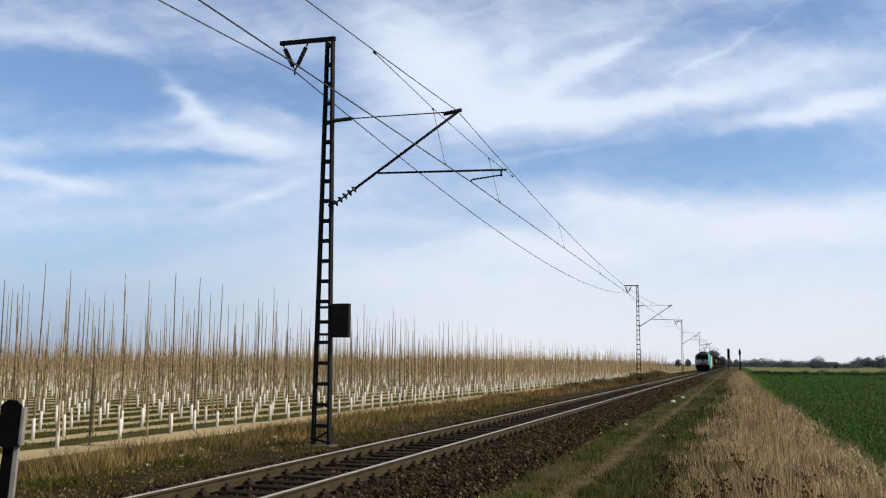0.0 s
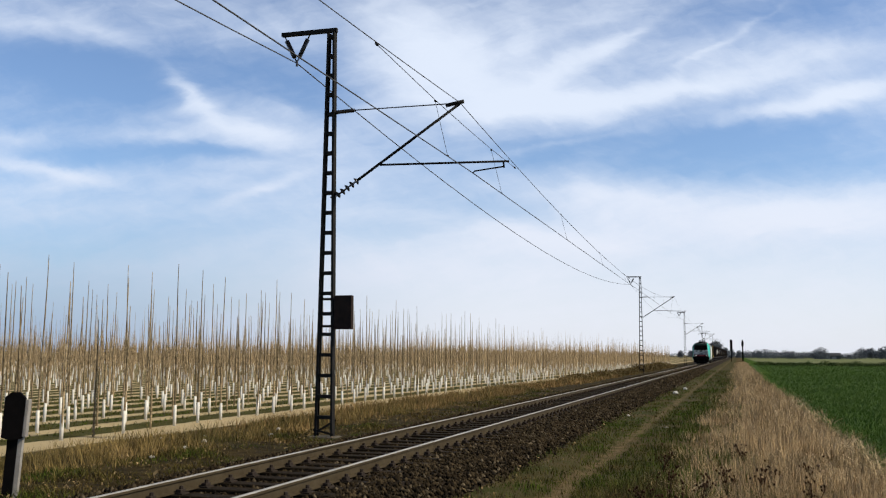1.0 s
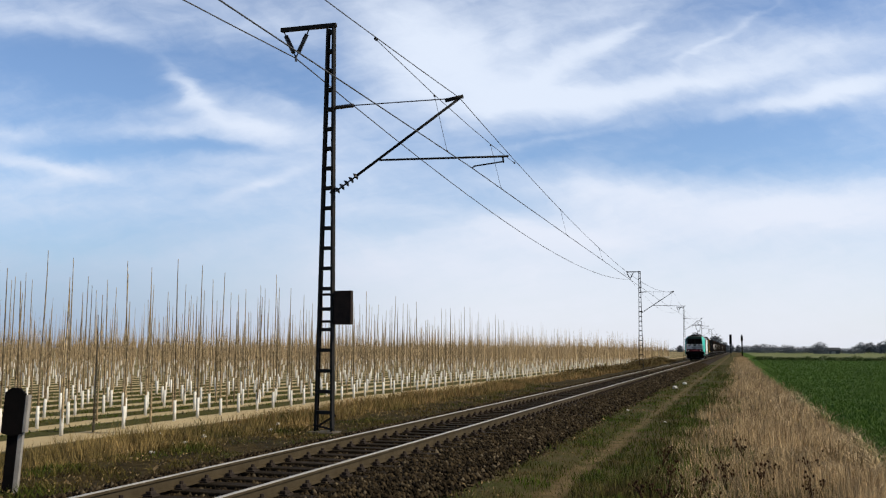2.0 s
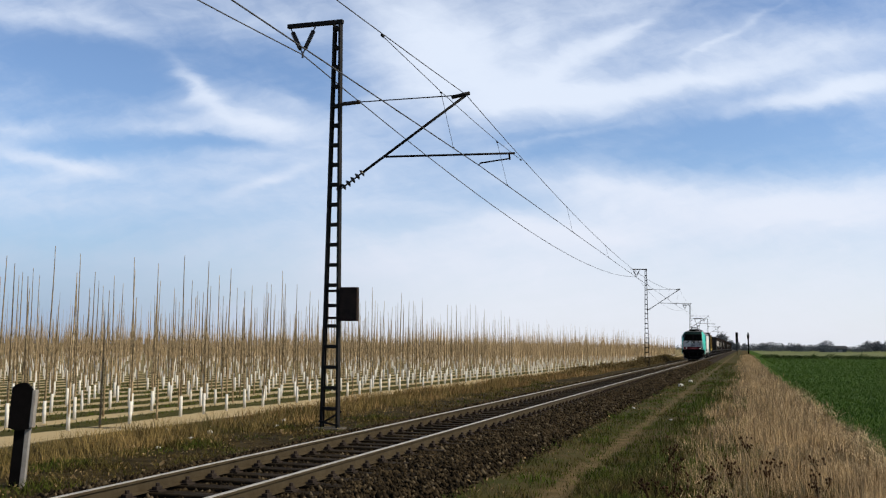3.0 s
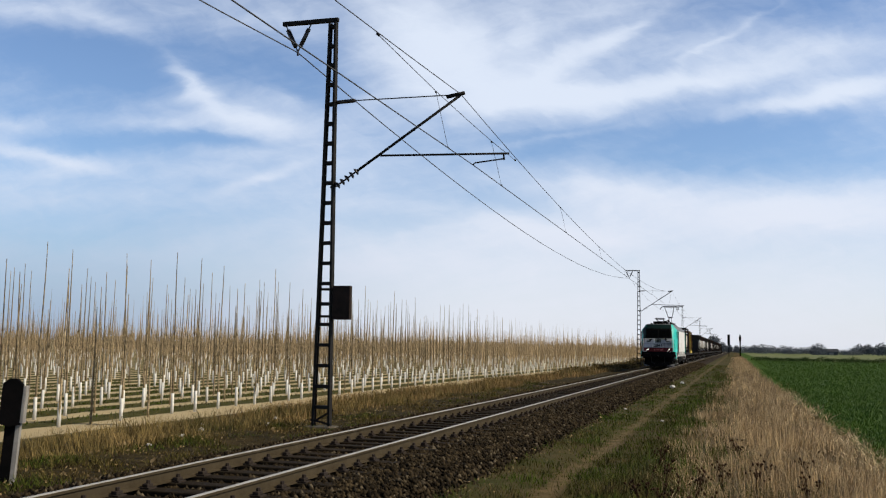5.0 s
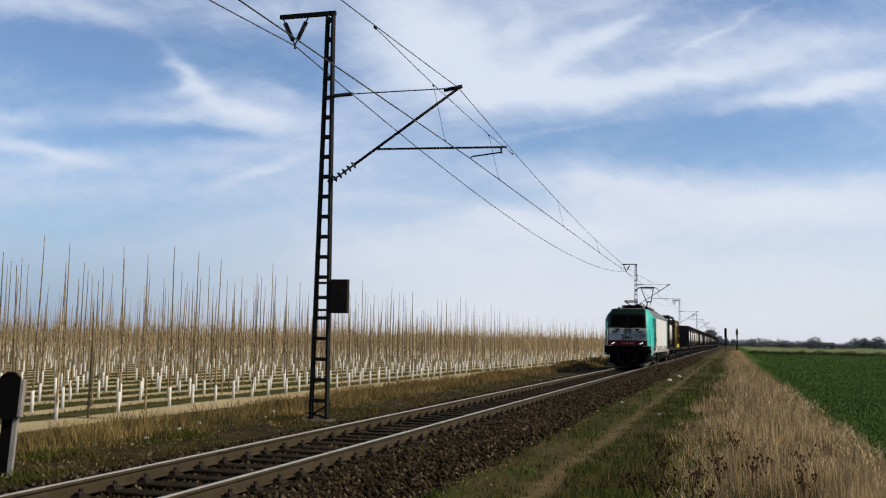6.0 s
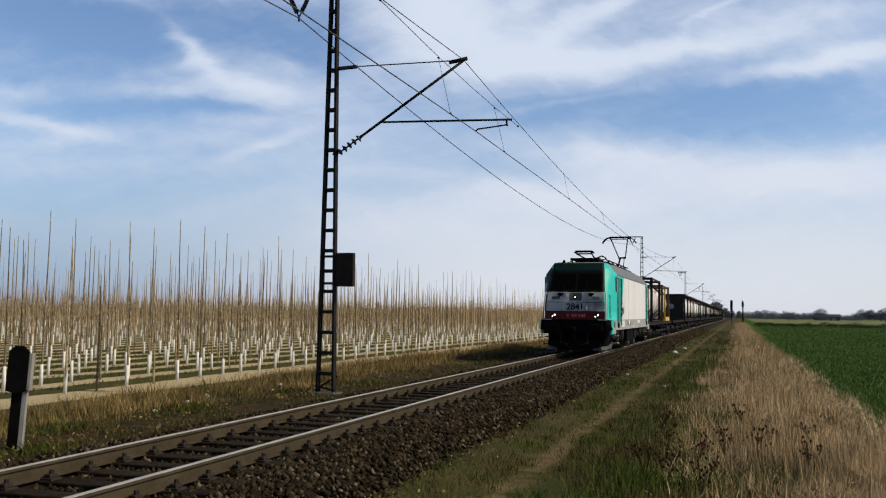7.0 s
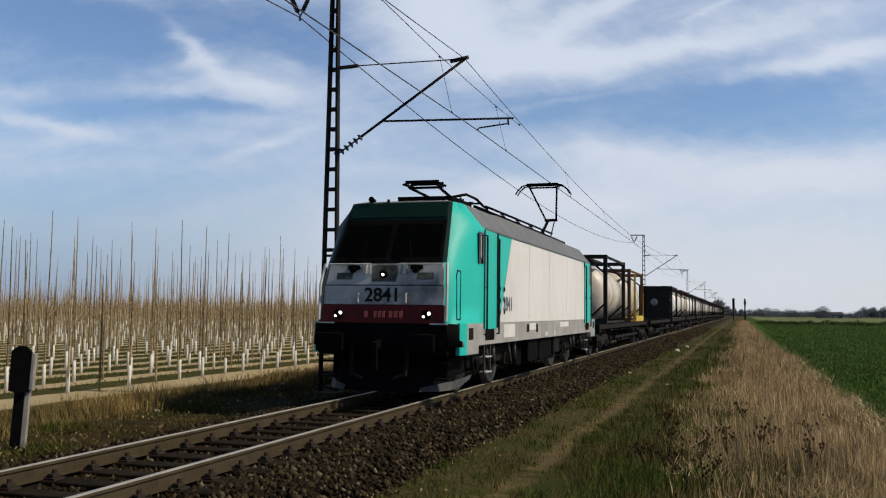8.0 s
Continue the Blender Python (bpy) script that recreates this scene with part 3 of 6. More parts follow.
M_GREEN = mat("dark green cab paint and shaded cheek", (0.0015, 0.020, 0.017), (0.001, 0.013, 0.011), 1.5, 0.55, 0, 0, 20, spec=0.2)
M_RED = mat("dark red paint", (0.13, 0.008, 0.008), (0.06, 0.004, 0.005), 2, 0.55, 0, 0.03, spec=0.2)
M_GLASS = mat("dark cab glass", (0.002, 0.0025, 0.0025), (0.003, 0.003, 0.003), 2, 0.10, 0, 0, spec=0.14)
M_RUBBER = mat("black rubber", (0.006, 0.006, 0.006), None, 5, 0.8, spec=0.2)
M_LAMP = mat("lit headlamp", (0.9, 0.9, 0.85), None, 5, 0.3, emit=((1.0, 0.93, 0.82), 5.0))
M_GRIME = mat("grimy front paint", (0.12, 0.125, 0.11), (0.035, 0.04, 0.034), 3.5, 0.7, 0, 0.1, 24)
# glass of the rear lamps, given a faint glow of its own
M_LAMPDIM = mat("lamp glass", (0.5, 0.48, 0.45), None, 5, 0.2, emit=((1.0, 0.9, 0.8), 0.5))
M_HANDRAIL = mat("pale handrail", (0.55, 0.55, 0.52), None, 5, 0.4)
M_TEXT = mat("black lettering", (0.012, 0.012, 0.012), None, 5, 0.5)
M_SIDETEXT = mat("grey-blue lettering", (0.10, 0.12, 0.15), None, 5, 0.5)
M_PALETEXT = mat("pale red lettering", (0.55, 0.13, 0.11), None, 5, 0.5)
M_WHEEL = mat("wheel steel", (0.05, 0.045, 0.04), (0.09, 0.08, 0.07), 5, 0.5, 0.4, 0.1)
M_BOGIE = mat("dusty bogie paint", (0.008, 0.0075, 0.007), (0.018, 0.016, 0.014), 4, 0.8, 0, 0.1)
# paler than the guard's front, standing for sun on its ends
M_PLOUGHLIT = mat("sunlit grey of the guard ends", (0.10, 0.10, 0.10), (0.06, 0.06, 0.06), 3, 0.6, 0.2, 0.05)
LOCO_LEN = 17.0
NOSE = 0.28            # the flat of the front lies this far behind the corner steps


def front_at(z):
    """how far the front lies back from the nose, half its width, and the cheek's depth, at a height"""
    pts = [(0.84, 0.16, 1.30, 0.06), (1.399, 0.26, 1.26, 0.10), (1.76, 0.28, 1.21, 0.12), (2.10, 0.33, 1.19, 0.17), (2.52, 0.46, 1.15, 0.24), (3.34, 0.95, 1.07, 0.30), (3.50, 1.05, 1.05, 0.28), (3.73, 1.20, 1.02, 0.22)]
    for a, b in zip(pts, pts[1:]):
        if z <= b[0]:
            k = max(0.0, (z - a[0]) / (b[0] - a[0]))
            return tuple(p + (q - p) * k for p, q in zip(a[1:], b[1:]))
    return pts[-1][1:]


def side_at(z):
    return 1.49 if z <= 3.27 else 1.49 - (z - 3.27) / 0.46 * 0.37


def outline(z):
    """plan of the body at one height, right half front to rear, then back along the left"""
    f, w, c = front_at(z)
    s = side_at(z)
    w = min(w, s - 0.06)
    cheek = 1.75 if z > 1.39 else f + 0.45
    right = [(0.0, f - 0.02), (w * 0.55, f - 0.012), (w - 0.05, f + 0.005), (w + 0.015, f + 0.04), (w + (s - w) * 0.42, f + 0.10 + c * 0.5),
             (w + (s - w) * 0.70, f + (cheek - f) * 0.42), (w + (s - w) * 0.90, f + (cheek - f) * 0.72), (s, cheek), (s, 4.4)]
    back = [(x, LOCO_LEN - y) for x, y in reversed(right)]
    half = right + back
    return half + [(-x, y) for x, y in reversed(half[1:-1])]


def plan_x(z, y):
    """half width of the body at a height and a distance from the nose"""
    pts = outline(z)[2:9]
    for a, b in zip(pts, pts[1:]):
        if y <= b[1]:
            k = max(0.0, (y - a[1]) / max(1e-6, b[1] - a[1]))
            return a[0] + (b[0] - a[0]) * k
    return side_at(z)


def front_patch(bm, x0, x1, z0, z1, proud=0.012, n=6, rows=4, taper=0.0):
    """a thin curved piece that follows the front"""
    def at(x, z, d):
        f, w, c = front_at(z)
        k = abs(x) / w
        return (x, f - NOSE - 0.02 + 0.02 * k ** 3 - d, z)
    out, inn = [], []
    for j in range(rows + 1):
        z = z0 + (z1 - z0) * j / rows
        t = 1 - taper * j / rows
        xs = [(x0 + (x1 - x0) * i / n) * t for i in range(n + 1)]
        out.append([bm.verts.new(at(x, z, proud)) for x in xs])
        inn.append([bm.verts.new(at(x, z, -0.03)) for x in xs])
    for j in range(rows):
        for i in range(n):
            bm.faces.new((out[j][i], out[j][i + 1], out[j + 1][i + 1], out[j + 1][i]))
    for j in range(rows):
        for i, rev in ((0, True), (n, False)):
            q = (out[j][i], inn[j][i], inn[j + 1][i], out[j + 1][i])
            bm.faces.new(q[::-1] if not rev else q)
    for i in range(n):
        bm.faces.new((out[0][i], inn[0][i], inn[0][i + 1], out[0][i + 1]))
        bm.faces.new((out[rows][i], out[rows][i + 1], inn[rows][i + 1], inn[rows][i]))
    bmesh.ops.recalc_face_normals(bm, faces=bm.faces)


def plate(bm, pts, x, t=0.012):
    """a flat plate on the side wall: (y, z) corners, thickness t outwards from x"""
    s = 1 if x > 0 else -1
    a = [bm.verts.new((x, y, z)) for y, z in pts]
    b = [bm.verts.new((x + s * t, y, z)) for y, z in pts]
    n = len(pts)
    bm.faces.new(b)
    for k in range(n):
        bm.faces.new((a[k], a[(k + 1) % n], b[(k + 1) % n], b[k]))
    bmesh.ops.recalc_face_normals(bm, faces=bm.faces)


def lettering(text, size, material, parent, m, name="number", label=""):
    cu = bpy.data.curves.new(name, "FONT")
    cu.body, cu.size, cu.extrude, cu.align_x, cu.align_y = text, size, 0.003, "CENTER", "CENTER"
    cu.offset = size * 0.018
    tmp = bpy.data.objects.new(name, cu)
    me = bpy.data.meshes.new_from_object(tmp)
    bpy.data.objects.remove(tmp)
    me.materials.clear()
    me.materials.append(material)
    return part(name, me, material, parent, label, m)


def wheelset(r, parent, y, face=0.10, material=None):
    """axle with two flanged wheels, turning about its own axle"""
    bm = bmesh.new()
    for s in (-1, 1):
        x = s * 0.75
        prof = [(0.10, -0.09), (0.12, -0.06), (r * 0.82, -0.05), (r * 0.86, -0.065), (r, -0.065), (r, 0.045), (r + 0.03, 0.055), (r + 0.028, 0.075), (r * 0.86, 0.075), (r * 0.80, 0.04), (0.12, 0.05), (0.10, 0.09)]
        lathe(bm, [(q, x - s * t) for q, t in prof], 24, "x")
        for k in range(6):
            a = k * math.pi / 3
            c = Vector((x + s * 0.05, math.cos(a) * r * 0.5, math.sin(a) * r * 0.5))
            rod(bm, c, c + Vector((s * 0.02, 0, 0)), 0.05, n=6)
    rod(bm, (-0.9, 0, 0), (0.9, 0, 0), 0.085, n=12)
    return part("wheelset", bm, M_WHEEL, parent, m=pose(0, y, r))


def bogie_frame(parent, yc, base, r, name="bogie", mat_=None):
    """side frames, axle boxes, springs and cross beams"""
    b = part(name, bmesh.new(), mat_ or M_BOGIE, parent, m=pose(0, yc, 0))
    for s in (-1, 1):
        bm = bmesh.new()
        x = s * 1.08
        ring = lambda y, z0, z1: [(x - 0.07, y, z0), (x + 0.07, y, z0), (x + 0.07, y, z1), (x - 0.07, y, z1)]
        loft(bm, [ring(-base / 2 - 0.55, r + 0.10, r + 0.26), ring(-base / 2 - 0.2, r + 0.12, r + 0.32), ring(-base / 2 + 0.5, r - 0.06, r + 0.24),
                  ring(base / 2 - 0.5, r - 0.06, r + 0.24), ring(base / 2 + 0.2, r + 0.12, r + 0.32), ring(base / 2 + 0.55, r + 0.10, r + 0.26)])
        part("side_frame", bm, mat_ or M_BOGIE, b)
        for e in (-1, 1):
            bm = bmesh.new()
            y = e * base / 2
            box(bm, x - 0.10, x + 0.12, y - 0.19, y + 0.19, r - 0.17, r + 0.13, 0.03)
            rod(bm, (x + s * 0.10, y, r), (x + s * 0.17, y, r), 0.12, n=14)
            part("axle_box", bm, mat_ or M_BOGIE, b)
            for d in (-0.27, 0.27):
                bm = bmesh.new()
                lathe(bm, [(0.085 if q % 2 else 0.06, r - 0.12 + q * 0.04) for q in range(8)], 10, "z", (x, y + d, 0))
                part("coil_spring", bm, mat_ or M_BOGIE, b)
    bm = bmesh.new()
    box(bm, -1.0, 1.0, -0.22, 0.22, r - 0.02, r + 0.22, 0.02)
    part("cross_beam", bm, mat_ or M_BOGIE, b)
    return b


def pantograph(parent, y, raised, facing):
    """single-arm current collector; facing: +1 when the knee points towards the rear"""
    p = part("pantograph", bmesh.new(), M_BLACK, parent, "black steel pantograph, " + ("raised to the wire" if raised else "folded on the roof"), m=pose(0, y, 0) if facing > 0 else pose(0, y, 0, 0, 0, 180))
    bm = bmesh.new()
    for x in (-0.55, 0.55):
        bar(bm, (x, -0.55, 3.98), (x, 0.75, 3.98), 0.07, 0.08)
        for yy in (-0.5, 0.7):
            for q in range(4):
                rod(bm, (x, yy, 3.74 + q * 0.055), (x, yy, 3.78 + q * 0.055), 0.075 - 0.02 * (q % 2), n=10)
    for yy in (-0.5, 0.7):
        bar(bm, (-0.6, yy, 3.98), (0.6, yy, 3.98), 0.07, 0.08)
    part("base_frame", bm, M_BLACK, p)
    knee = Vector((0, 1.30, 4.83)) if raised else Vector((0, 1.45, 4.06))
    head = Vector((0, -0.05, 5.80)) if raised else Vector((0, -0.55, 4.20))
    bm = bmesh.new()
    rod(bm, (-0.12, 0.35 - 0.5, 4.02), knee + Vector((-0.10, 0, 0)), 0.05)
    rod(bm, (0.16, 0.75 - 0.5, 4.02), knee + Vector((0.12, 0, -0.05)), 0.022)
    rod(bm, knee - Vector((0.22, 0, 0)), knee + Vector((0.22, 0, 0)), 0.05)
    part("lower_arm", bm, M_BLACK, p)
    bm = bmesh.new()
    for s in (-1, 1):
        rod(bm, knee + Vector((s * 0.18, 0, 0)), head + Vector((s * (0.46 if raised else 0.32), 0, 0)), 0.032)
    rod(bm, head - Vector((0.46 if raised else 0.34, 0, 0)), head + Vector((0.46 if raised else 0.34, 0, 0)), 0.028)
    part("upper_arm", bm, M_BLACK, p)
    bm = bmesh.new()
    for d in (-0.16, 0.16):
        pts = [(-0.92, -0.24), (-0.84, -0.10), (-0.68, 0.045), (-0.5, 0.09), (0.5, 0.09), (0.68, 0.045), (0.84, -0.10), (0.92, -0.24)]
        pts = pts if raised else [(x_ * 0.62, z_) for x_, z_ in pts[2:-2]]
        for a, b in zip(pts, pts[1:]):
            rod(bm, head + Vector((a[0], d, a[1])), head + Vector((b[0], d, b[1])), 0.025, n=6)
        w_ = 0.52 if raised else 0.36
        bar(bm, head + Vector((-w_, d, 0.115)), head + Vector((w_, d, 0.115)), 0.05, 0.035)
    for s in (-1, 1):
        bar(bm, head + Vector((s * (0.5 if raised else 0.34), -0.2, 0.04)), head + Vector((s * (0.5 if raised else 0.34), 0.2, 0.04)), 0.05, 0.05)
    part("collector_head", bm, M_BLACK, p)


def make_loco():
    m = thing("locomotive", pose(XT, train_y(0), 0), "teal and white electric locomotive with a silver-grey front and lit headlamps", "locomotive")
    # body shell
    zs = [0.98, 1.39, 1.40, 1.76, 2.10, 2.52, 2.9, 3.27, 3.50, 3.73, 3.77]
    bm = bmesh.new()
    rings = []
    for z in zs:
        o = outline(min(z, 3.73))
        if z > 3.74:
            o = [(x * 0.86, y + (0.12 if y < 8 else -0.12)) for x, y in o]
        rings.append([(x, y, z) for x, y in o])
    fs = loft(bm, rings)
    for f in fs:
        c = f.calc_center_median()
        if c.z > 3.74 or (c.z > 3.28 and 3.0 < c.y < LOCO_LEN - 3.0):
            f.material_index = 1
        elif c.z < 1.40:
            f.material_index = 4 if c.y < 0.48 or c.y > LOCO_LEN - 0.48 else 2
        elif c.y < 0.95 and abs(c.x) < 1.1 and f.normal.y < -0.3:
            f.material_index = 3
    bm.normal_update()
    for f in bm.faces:
        c = f.calc_center_median()
        # left cheek turns dark green as well, its shade put into the colour
        if f.normal.y < -0.45 and c.x < 1.12 and c.z > 1.4:
            f.material_index = 3
        c = f.calc_center_median()
        if (c.y < 1.7 or c.y > LOCO_LEN - 1.7) and abs(c.x) > 1.12:
            f.smooth = True
    body = part("body", bm, [M_TEAL, M_ROOFGREY, M_SILL, M_GREEN, M_BLACK], m, "teal steel body shell")
    # cab ends: grey panels, red band, windscreens
    for end in range(2):
        e = part("cab_front", bmesh.new(), M_BLACK, m, m=pose(0, NOSE, 0) if end == 0 else pose(0, LOCO_LEN - NOSE, 0, 0, 0, 180))
        bm = bmesh.new(); front_patch(bm, -1.18, 1.18, 1.74, 2.085)
        part("number_panel", bm, M_FRONTGREY, e, "silver-grey front panel")
        bm = bmesh.new(); front_patch(bm, -1.165, 1.165, 2.105, 2.50, taper=0.03)
        part("upper_panel", bm, M_FRONTGREY, e, "dirty silver-grey front panel")
        bm = bmesh.new(); front_patch(bm, -1.20, 1.20, 1.40, 1.73, 0.014)
        part("red_band", bm, M_RED, e, "dark red band")
        bm = bmesh.new(); front_patch(bm, -1.075, 1.075, 2.515, 3.37, 0.005, taper=0.05)
        part("screen_surround", bm, M_BLACK, e, "black windscreen surround")
        for s in (-1, 1):
            bm = bmesh.new(); front_patch(bm, 0.06 if s > 0 else -1.02, 1.02 if s > 0 else -0.06, 2.63, 3.27, 0.010, taper=0.06)
            part("windscreen", bm, M_GLASS, e, "dark windscreen pane")
        bm = bmesh.new()
        front_patch(bm, -0.045, 0.045, 2.53, 3.33, 0.02, 2)
        part("screen_pillar", bm, M_BLACK, e)
        bm = bmesh.new(); front_patch(bm, -0.98, 0.98, 3.42, 3.66, 0.014)
        part("header_panel", bm, M_GREEN, e, "dark green panel above the windscreens")
        for s in (-1, 1):
            bm = bmesh.new()
            lathe(bm, [(0.090, 0.0), (0.096, -0.02), (0.088, -0.035), (0.074, -0.03)], 18, "y", (s * 0.87, -0.02, 1.555))
            part("headlamp_ring", bm, M_BLACK, e)
            for dx, r_, mt in ((-0.055, 0.024, M_LAMP), (0.05, 0.034, M_LAMP if end == 0 else M_LAMPDIM)):
                bm = bmesh.new()
                lathe(bm, [(r_, -0.03), (r_ * 0.9, -0.05), (r_ * 0.4, -0.058)], 14, "y", (s * 0.87 + dx, -0.005, 1.535 + (0.045 if dx > 0 else -0.015)))
                part("headlamp", bm, mt if end == 0 else M_LAMPDIM, e, "lit white headlamp" if end == 0 else "faintly glowing headlamp")
        bm = bmesh.new()
        lathe(bm, [(0.075, 0.02), (0.08, -0.03), (0.05, -0.05), (0.02, -0.05)], 16, "y", (0, 0.04, 2.30))
        part("top_lamp_housing", bm, M_BLACK, e)
        bm = bmesh.new()
        loft(bm, [[(-0.24, y_, 2.16), (0.24, y_, 2.16), (0.27, y_ + 0.08, 2.44), (0.20, y_ + 0.10, 2.48), (-0.20, y_ + 0.10, 2.48), (-0.27, y_ + 0.08, 2.44)] for y_ in (0.035, 0.14)])
        bmesh.ops.recalc_face_normals(bm, faces=bm.faces)
        part("lamp_box", bm, M_GRIME, e, "grimy grey-green lamp box")
        for s in (-1, 1):
            bm = bmesh.new()
            box(bm, s * 0.40 - 0.035, s * 0.40 + 0.035, 0.05, 0.16, 2.30, 2.485, 0.012)
            part("lifting_lug", bm, M_HANDRAIL, e, "pale lifting lug")
            bm = bmesh.new()
            front_patch(bm, s * 0.80 - 0.16, s * 0.80 + 0.16, 2.20, 2.33, 0.016, 3, 2)
            part("access_flap", bm, M_GRIME, e, "grimy access flap")
        bm = bmesh.new()
        lathe(bm, [(0.026, 0.0), (0.021, -0.06), (0.008, -0.065)], 12, "y", (0, 0.03, 2.29))
        part("top_lamp", bm, M_LAMP if end == 0 else M_LAMPDIM, e, "small lit lamp")
        # wipers, wiper boxes and grab bars over the panels
        for s in (-1, 1):
            bm = bmesh.new()
            box(bm, s * 0.62 - 0.12, s * 0.62 + 0.12, 0.045, 0.16, 2.385, 2.47, 0.03)
            rod(bm, (s * 0.62, 0.0, 2.37), (s * 0.62, 0.12, 2.40), 0.055, n=10)
            rod(bm, (s * 0.62, 0.10, 2.45), (s * 0.45, 0.18, 2.68), 0.014, n=6)
            rod(bm, (s * 0.50, 0.16, 2.62), (s * 0.42, 0.26, 2.95), 0.012, n=6)
            part("wiper", bm, M_BLACK, e)
            bm = bmesh.new()
            for a, b in (((0.28, 2.30), (0.28, 2.49)), ((0.28, 2.49), (1.12, 2.49)), ((1.12, 2.49), (1.16, 2.40))):
                rod(bm, (s * a[0], 0.07, a[1]), (s * b[0], 0.07, b[1]), 0.016, n=6)
            part("grab_rail", bm, M_HANDRAIL, e, "pale grab rail")
            bm = bmesh.new()
            rod(bm, (s * 0.47, -0.05, 1.78), (s * 0.47, -0.05, 1.94), 0.02, n=6)
            rod(bm, (s * 0.47, -0.05, 1.78), (s * 0.47, 0.02, 1.78), 0.016, n=6)
            rod(bm, (s * 0.47, -0.05, 1.94), (s * 0.47, 0.04, 1.94), 0.016, n=6)
            part("hand_grip", bm, M_HANDRAIL, e, "short white hand grip")
            # pale rod along the corner, thickened to draw its sunlit edge
            bm = bmesh.new()
            rod(bm, (s * 1.255, -0.06, 1.45), (s * 1.25, -0.02, 2.1), 0.028, n=6)
            rod(bm, (s * 1.25, -0.02, 2.1), (s * 1.21, 0.10, 2.5), 0.028, n=6)
            part("corner_rail", bm, M_HANDRAIL, e, "white corner rail drawn for the sunlit edge")
        # buffer beam, buffers, coupling and rail guard
        bm = bmesh.new()
        box(bm, -1.27, 1.27, -0.02, 0.35, 0.82, 1.385, 0.03)
        part("buffer_beam", bm, M_BLACK, e)
        for s in (-1, 1):
            bm = bmesh.new()
            lathe(bm, [(0.17, 0.0), (0.17, -0.12), (0.11, -0.14), (0.11, -0.33), (0.16, -0.35)], 16, "y", (s * 0.875, 0, 1.06))
            box(bm, s * 0.875 - 0.27, s * 0.875 + 0.27, -0.42, -0.35, 0.88, 1.22, 0.03)
            part("buffer", bm, M_BLACK, e)
            bm = bmesh.new()
            bar(bm, (s * 0.55, -0.10, 0.98), (s * 0.52, -0.16, 0.45), 0.05, 0.05)
            rod(bm, (s * 0.52, -0.16, 0.48), (s * 0.30, -0.22, 0.40), 0.03, n=6)
            part("brake_hose", bm, M_RUBBER, e)
            bm = bmesh.new()
            for z in (0.38, 0.66):
                box(bm, s * 1.12 - 0.15, s * 1.12 + 0.15, 0.02, 0.24, z, z + 0.03)
            bar(bm, (s * 0.98, 0.13, 0.35), (s * 0.98, 0.13, 0.95), 0.03, 0.05)
            bar(bm, (s * 1.26, 0.13, 0.35), (s * 1.26, 0.13, 0.95), 0.03, 0.05)
            part("shunter_step", bm, M_BLACK, e)
            bm = bmesh.new()
            box(bm, s * 1.10 - 0.18, s * 1.10 + 0.18, -0.08, 0.14, 1.24, 1.385, 0.02)
            part("beam_cap", bm, M_BLACK, e)
            bm = bmesh.new()
            bar(bm, (s * 0.95, -0.06, 1.395), (s * 1.27, -0.06, 1.395), 0.035, 0.025)
            rod(bm, (s * 0.95, -0.06, 1.395), (s * 0.94, -0.06, 1.28), 0.015, n=6)
            part("step_edge", bm, M_HANDRAIL, e, "pale step edge")
        bm = bmesh.new()
        bar(bm, (0, -0.05, 1.04), (0, -0.38, 0.98), 0.09, 0.14)
        bar(bm, (0, -0.36, 1.0), (0, -0.33, 0.55), 0.08, 0.07)
        part("coupling", bm, M_BLACK, e)
        # guard coloured black where shade falls; the grey ends below stand for sunlight
        bm = bmesh.new()
        secs = [(-1.22, 0.52), (-0.9, 0.16), (-0.45, -0.02), (0, -0.08), (0.45, -0.02), (0.9, 0.16), (1.22, 0.52)]
        loft(bm, [[(x, y, 0.17), (x, y + 0.03, 0.15), (x, y + 0.14, 0.56), (x, y + 0.11, 0.56)] for x, y in secs])
        part("rail_guard", bm, M_BLACK, e, "rail guard with its shaded front coloured black")
        for s in (-1, 1):
            bm = bmesh.new()
            loft(bm, [[(s * x, y, za), (s * x, y + 0.02, za), (s * x, y + 0.10, zb), (s * x, y + 0.08, zb)] for x, y, za, zb in ((0.74, -0.04, 0.17, 0.24), (1.00, 0.14, 0.17, 0.30), (1.20, 0.42, 0.18, 0.34), (1.29, 0.80, 0.24, 0.38), (1.32, 1.25, 0.34, 0.42))])
            bmesh.ops.recalc_face_normals(bm, faces=bm.faces)
            part("guard_wing", bm, M_PLOUGHLIT, e, "sunlit grey end of the rail guard")
        bm = bmesh.new()
        box(bm, -1.15, 1.15, 0.35, 1.5, 0.42, 0.98, 0.05)
        part("front_skirt", bm, M_BLACK, e)
    e = next(o for o in m.children if o.name.startswith("cab_front"))
    lettering("2841", 0.355, M_TEXT, e, pose(0.0, -0.028, 1.905, 90, 0, 0), "number", "black painted number 2841")
    # small type plate on the red band, unreadable: plain bars
    for k, (x, w) in enumerate(((-0.30, 0.07), (-0.12, 0.05), (-0.04, 0.05), (0.04, 0.05), (0.18, 0.06), (0.28, 0.06), (0.38, 0.06))):
        bm = bmesh.new()
        box(bm, x - w / 2, x + w / 2, -0.070, -0.040, 1.50, 1.62)
        part("type_mark", bm, M_PALETEXT, e, "pale bar of lettering")
    # sides
    for s in (-1, 1):
        x = s * 1.49
        bm = bmesh.new()
        plate(bm, [(3.12, 1.405), (14.38, 1.405), (13.95, 3.22), (4.15, 3.22)], x, 0.008)
        part("side_panel", bm, M_WHITE, m, "dusty white side panel")
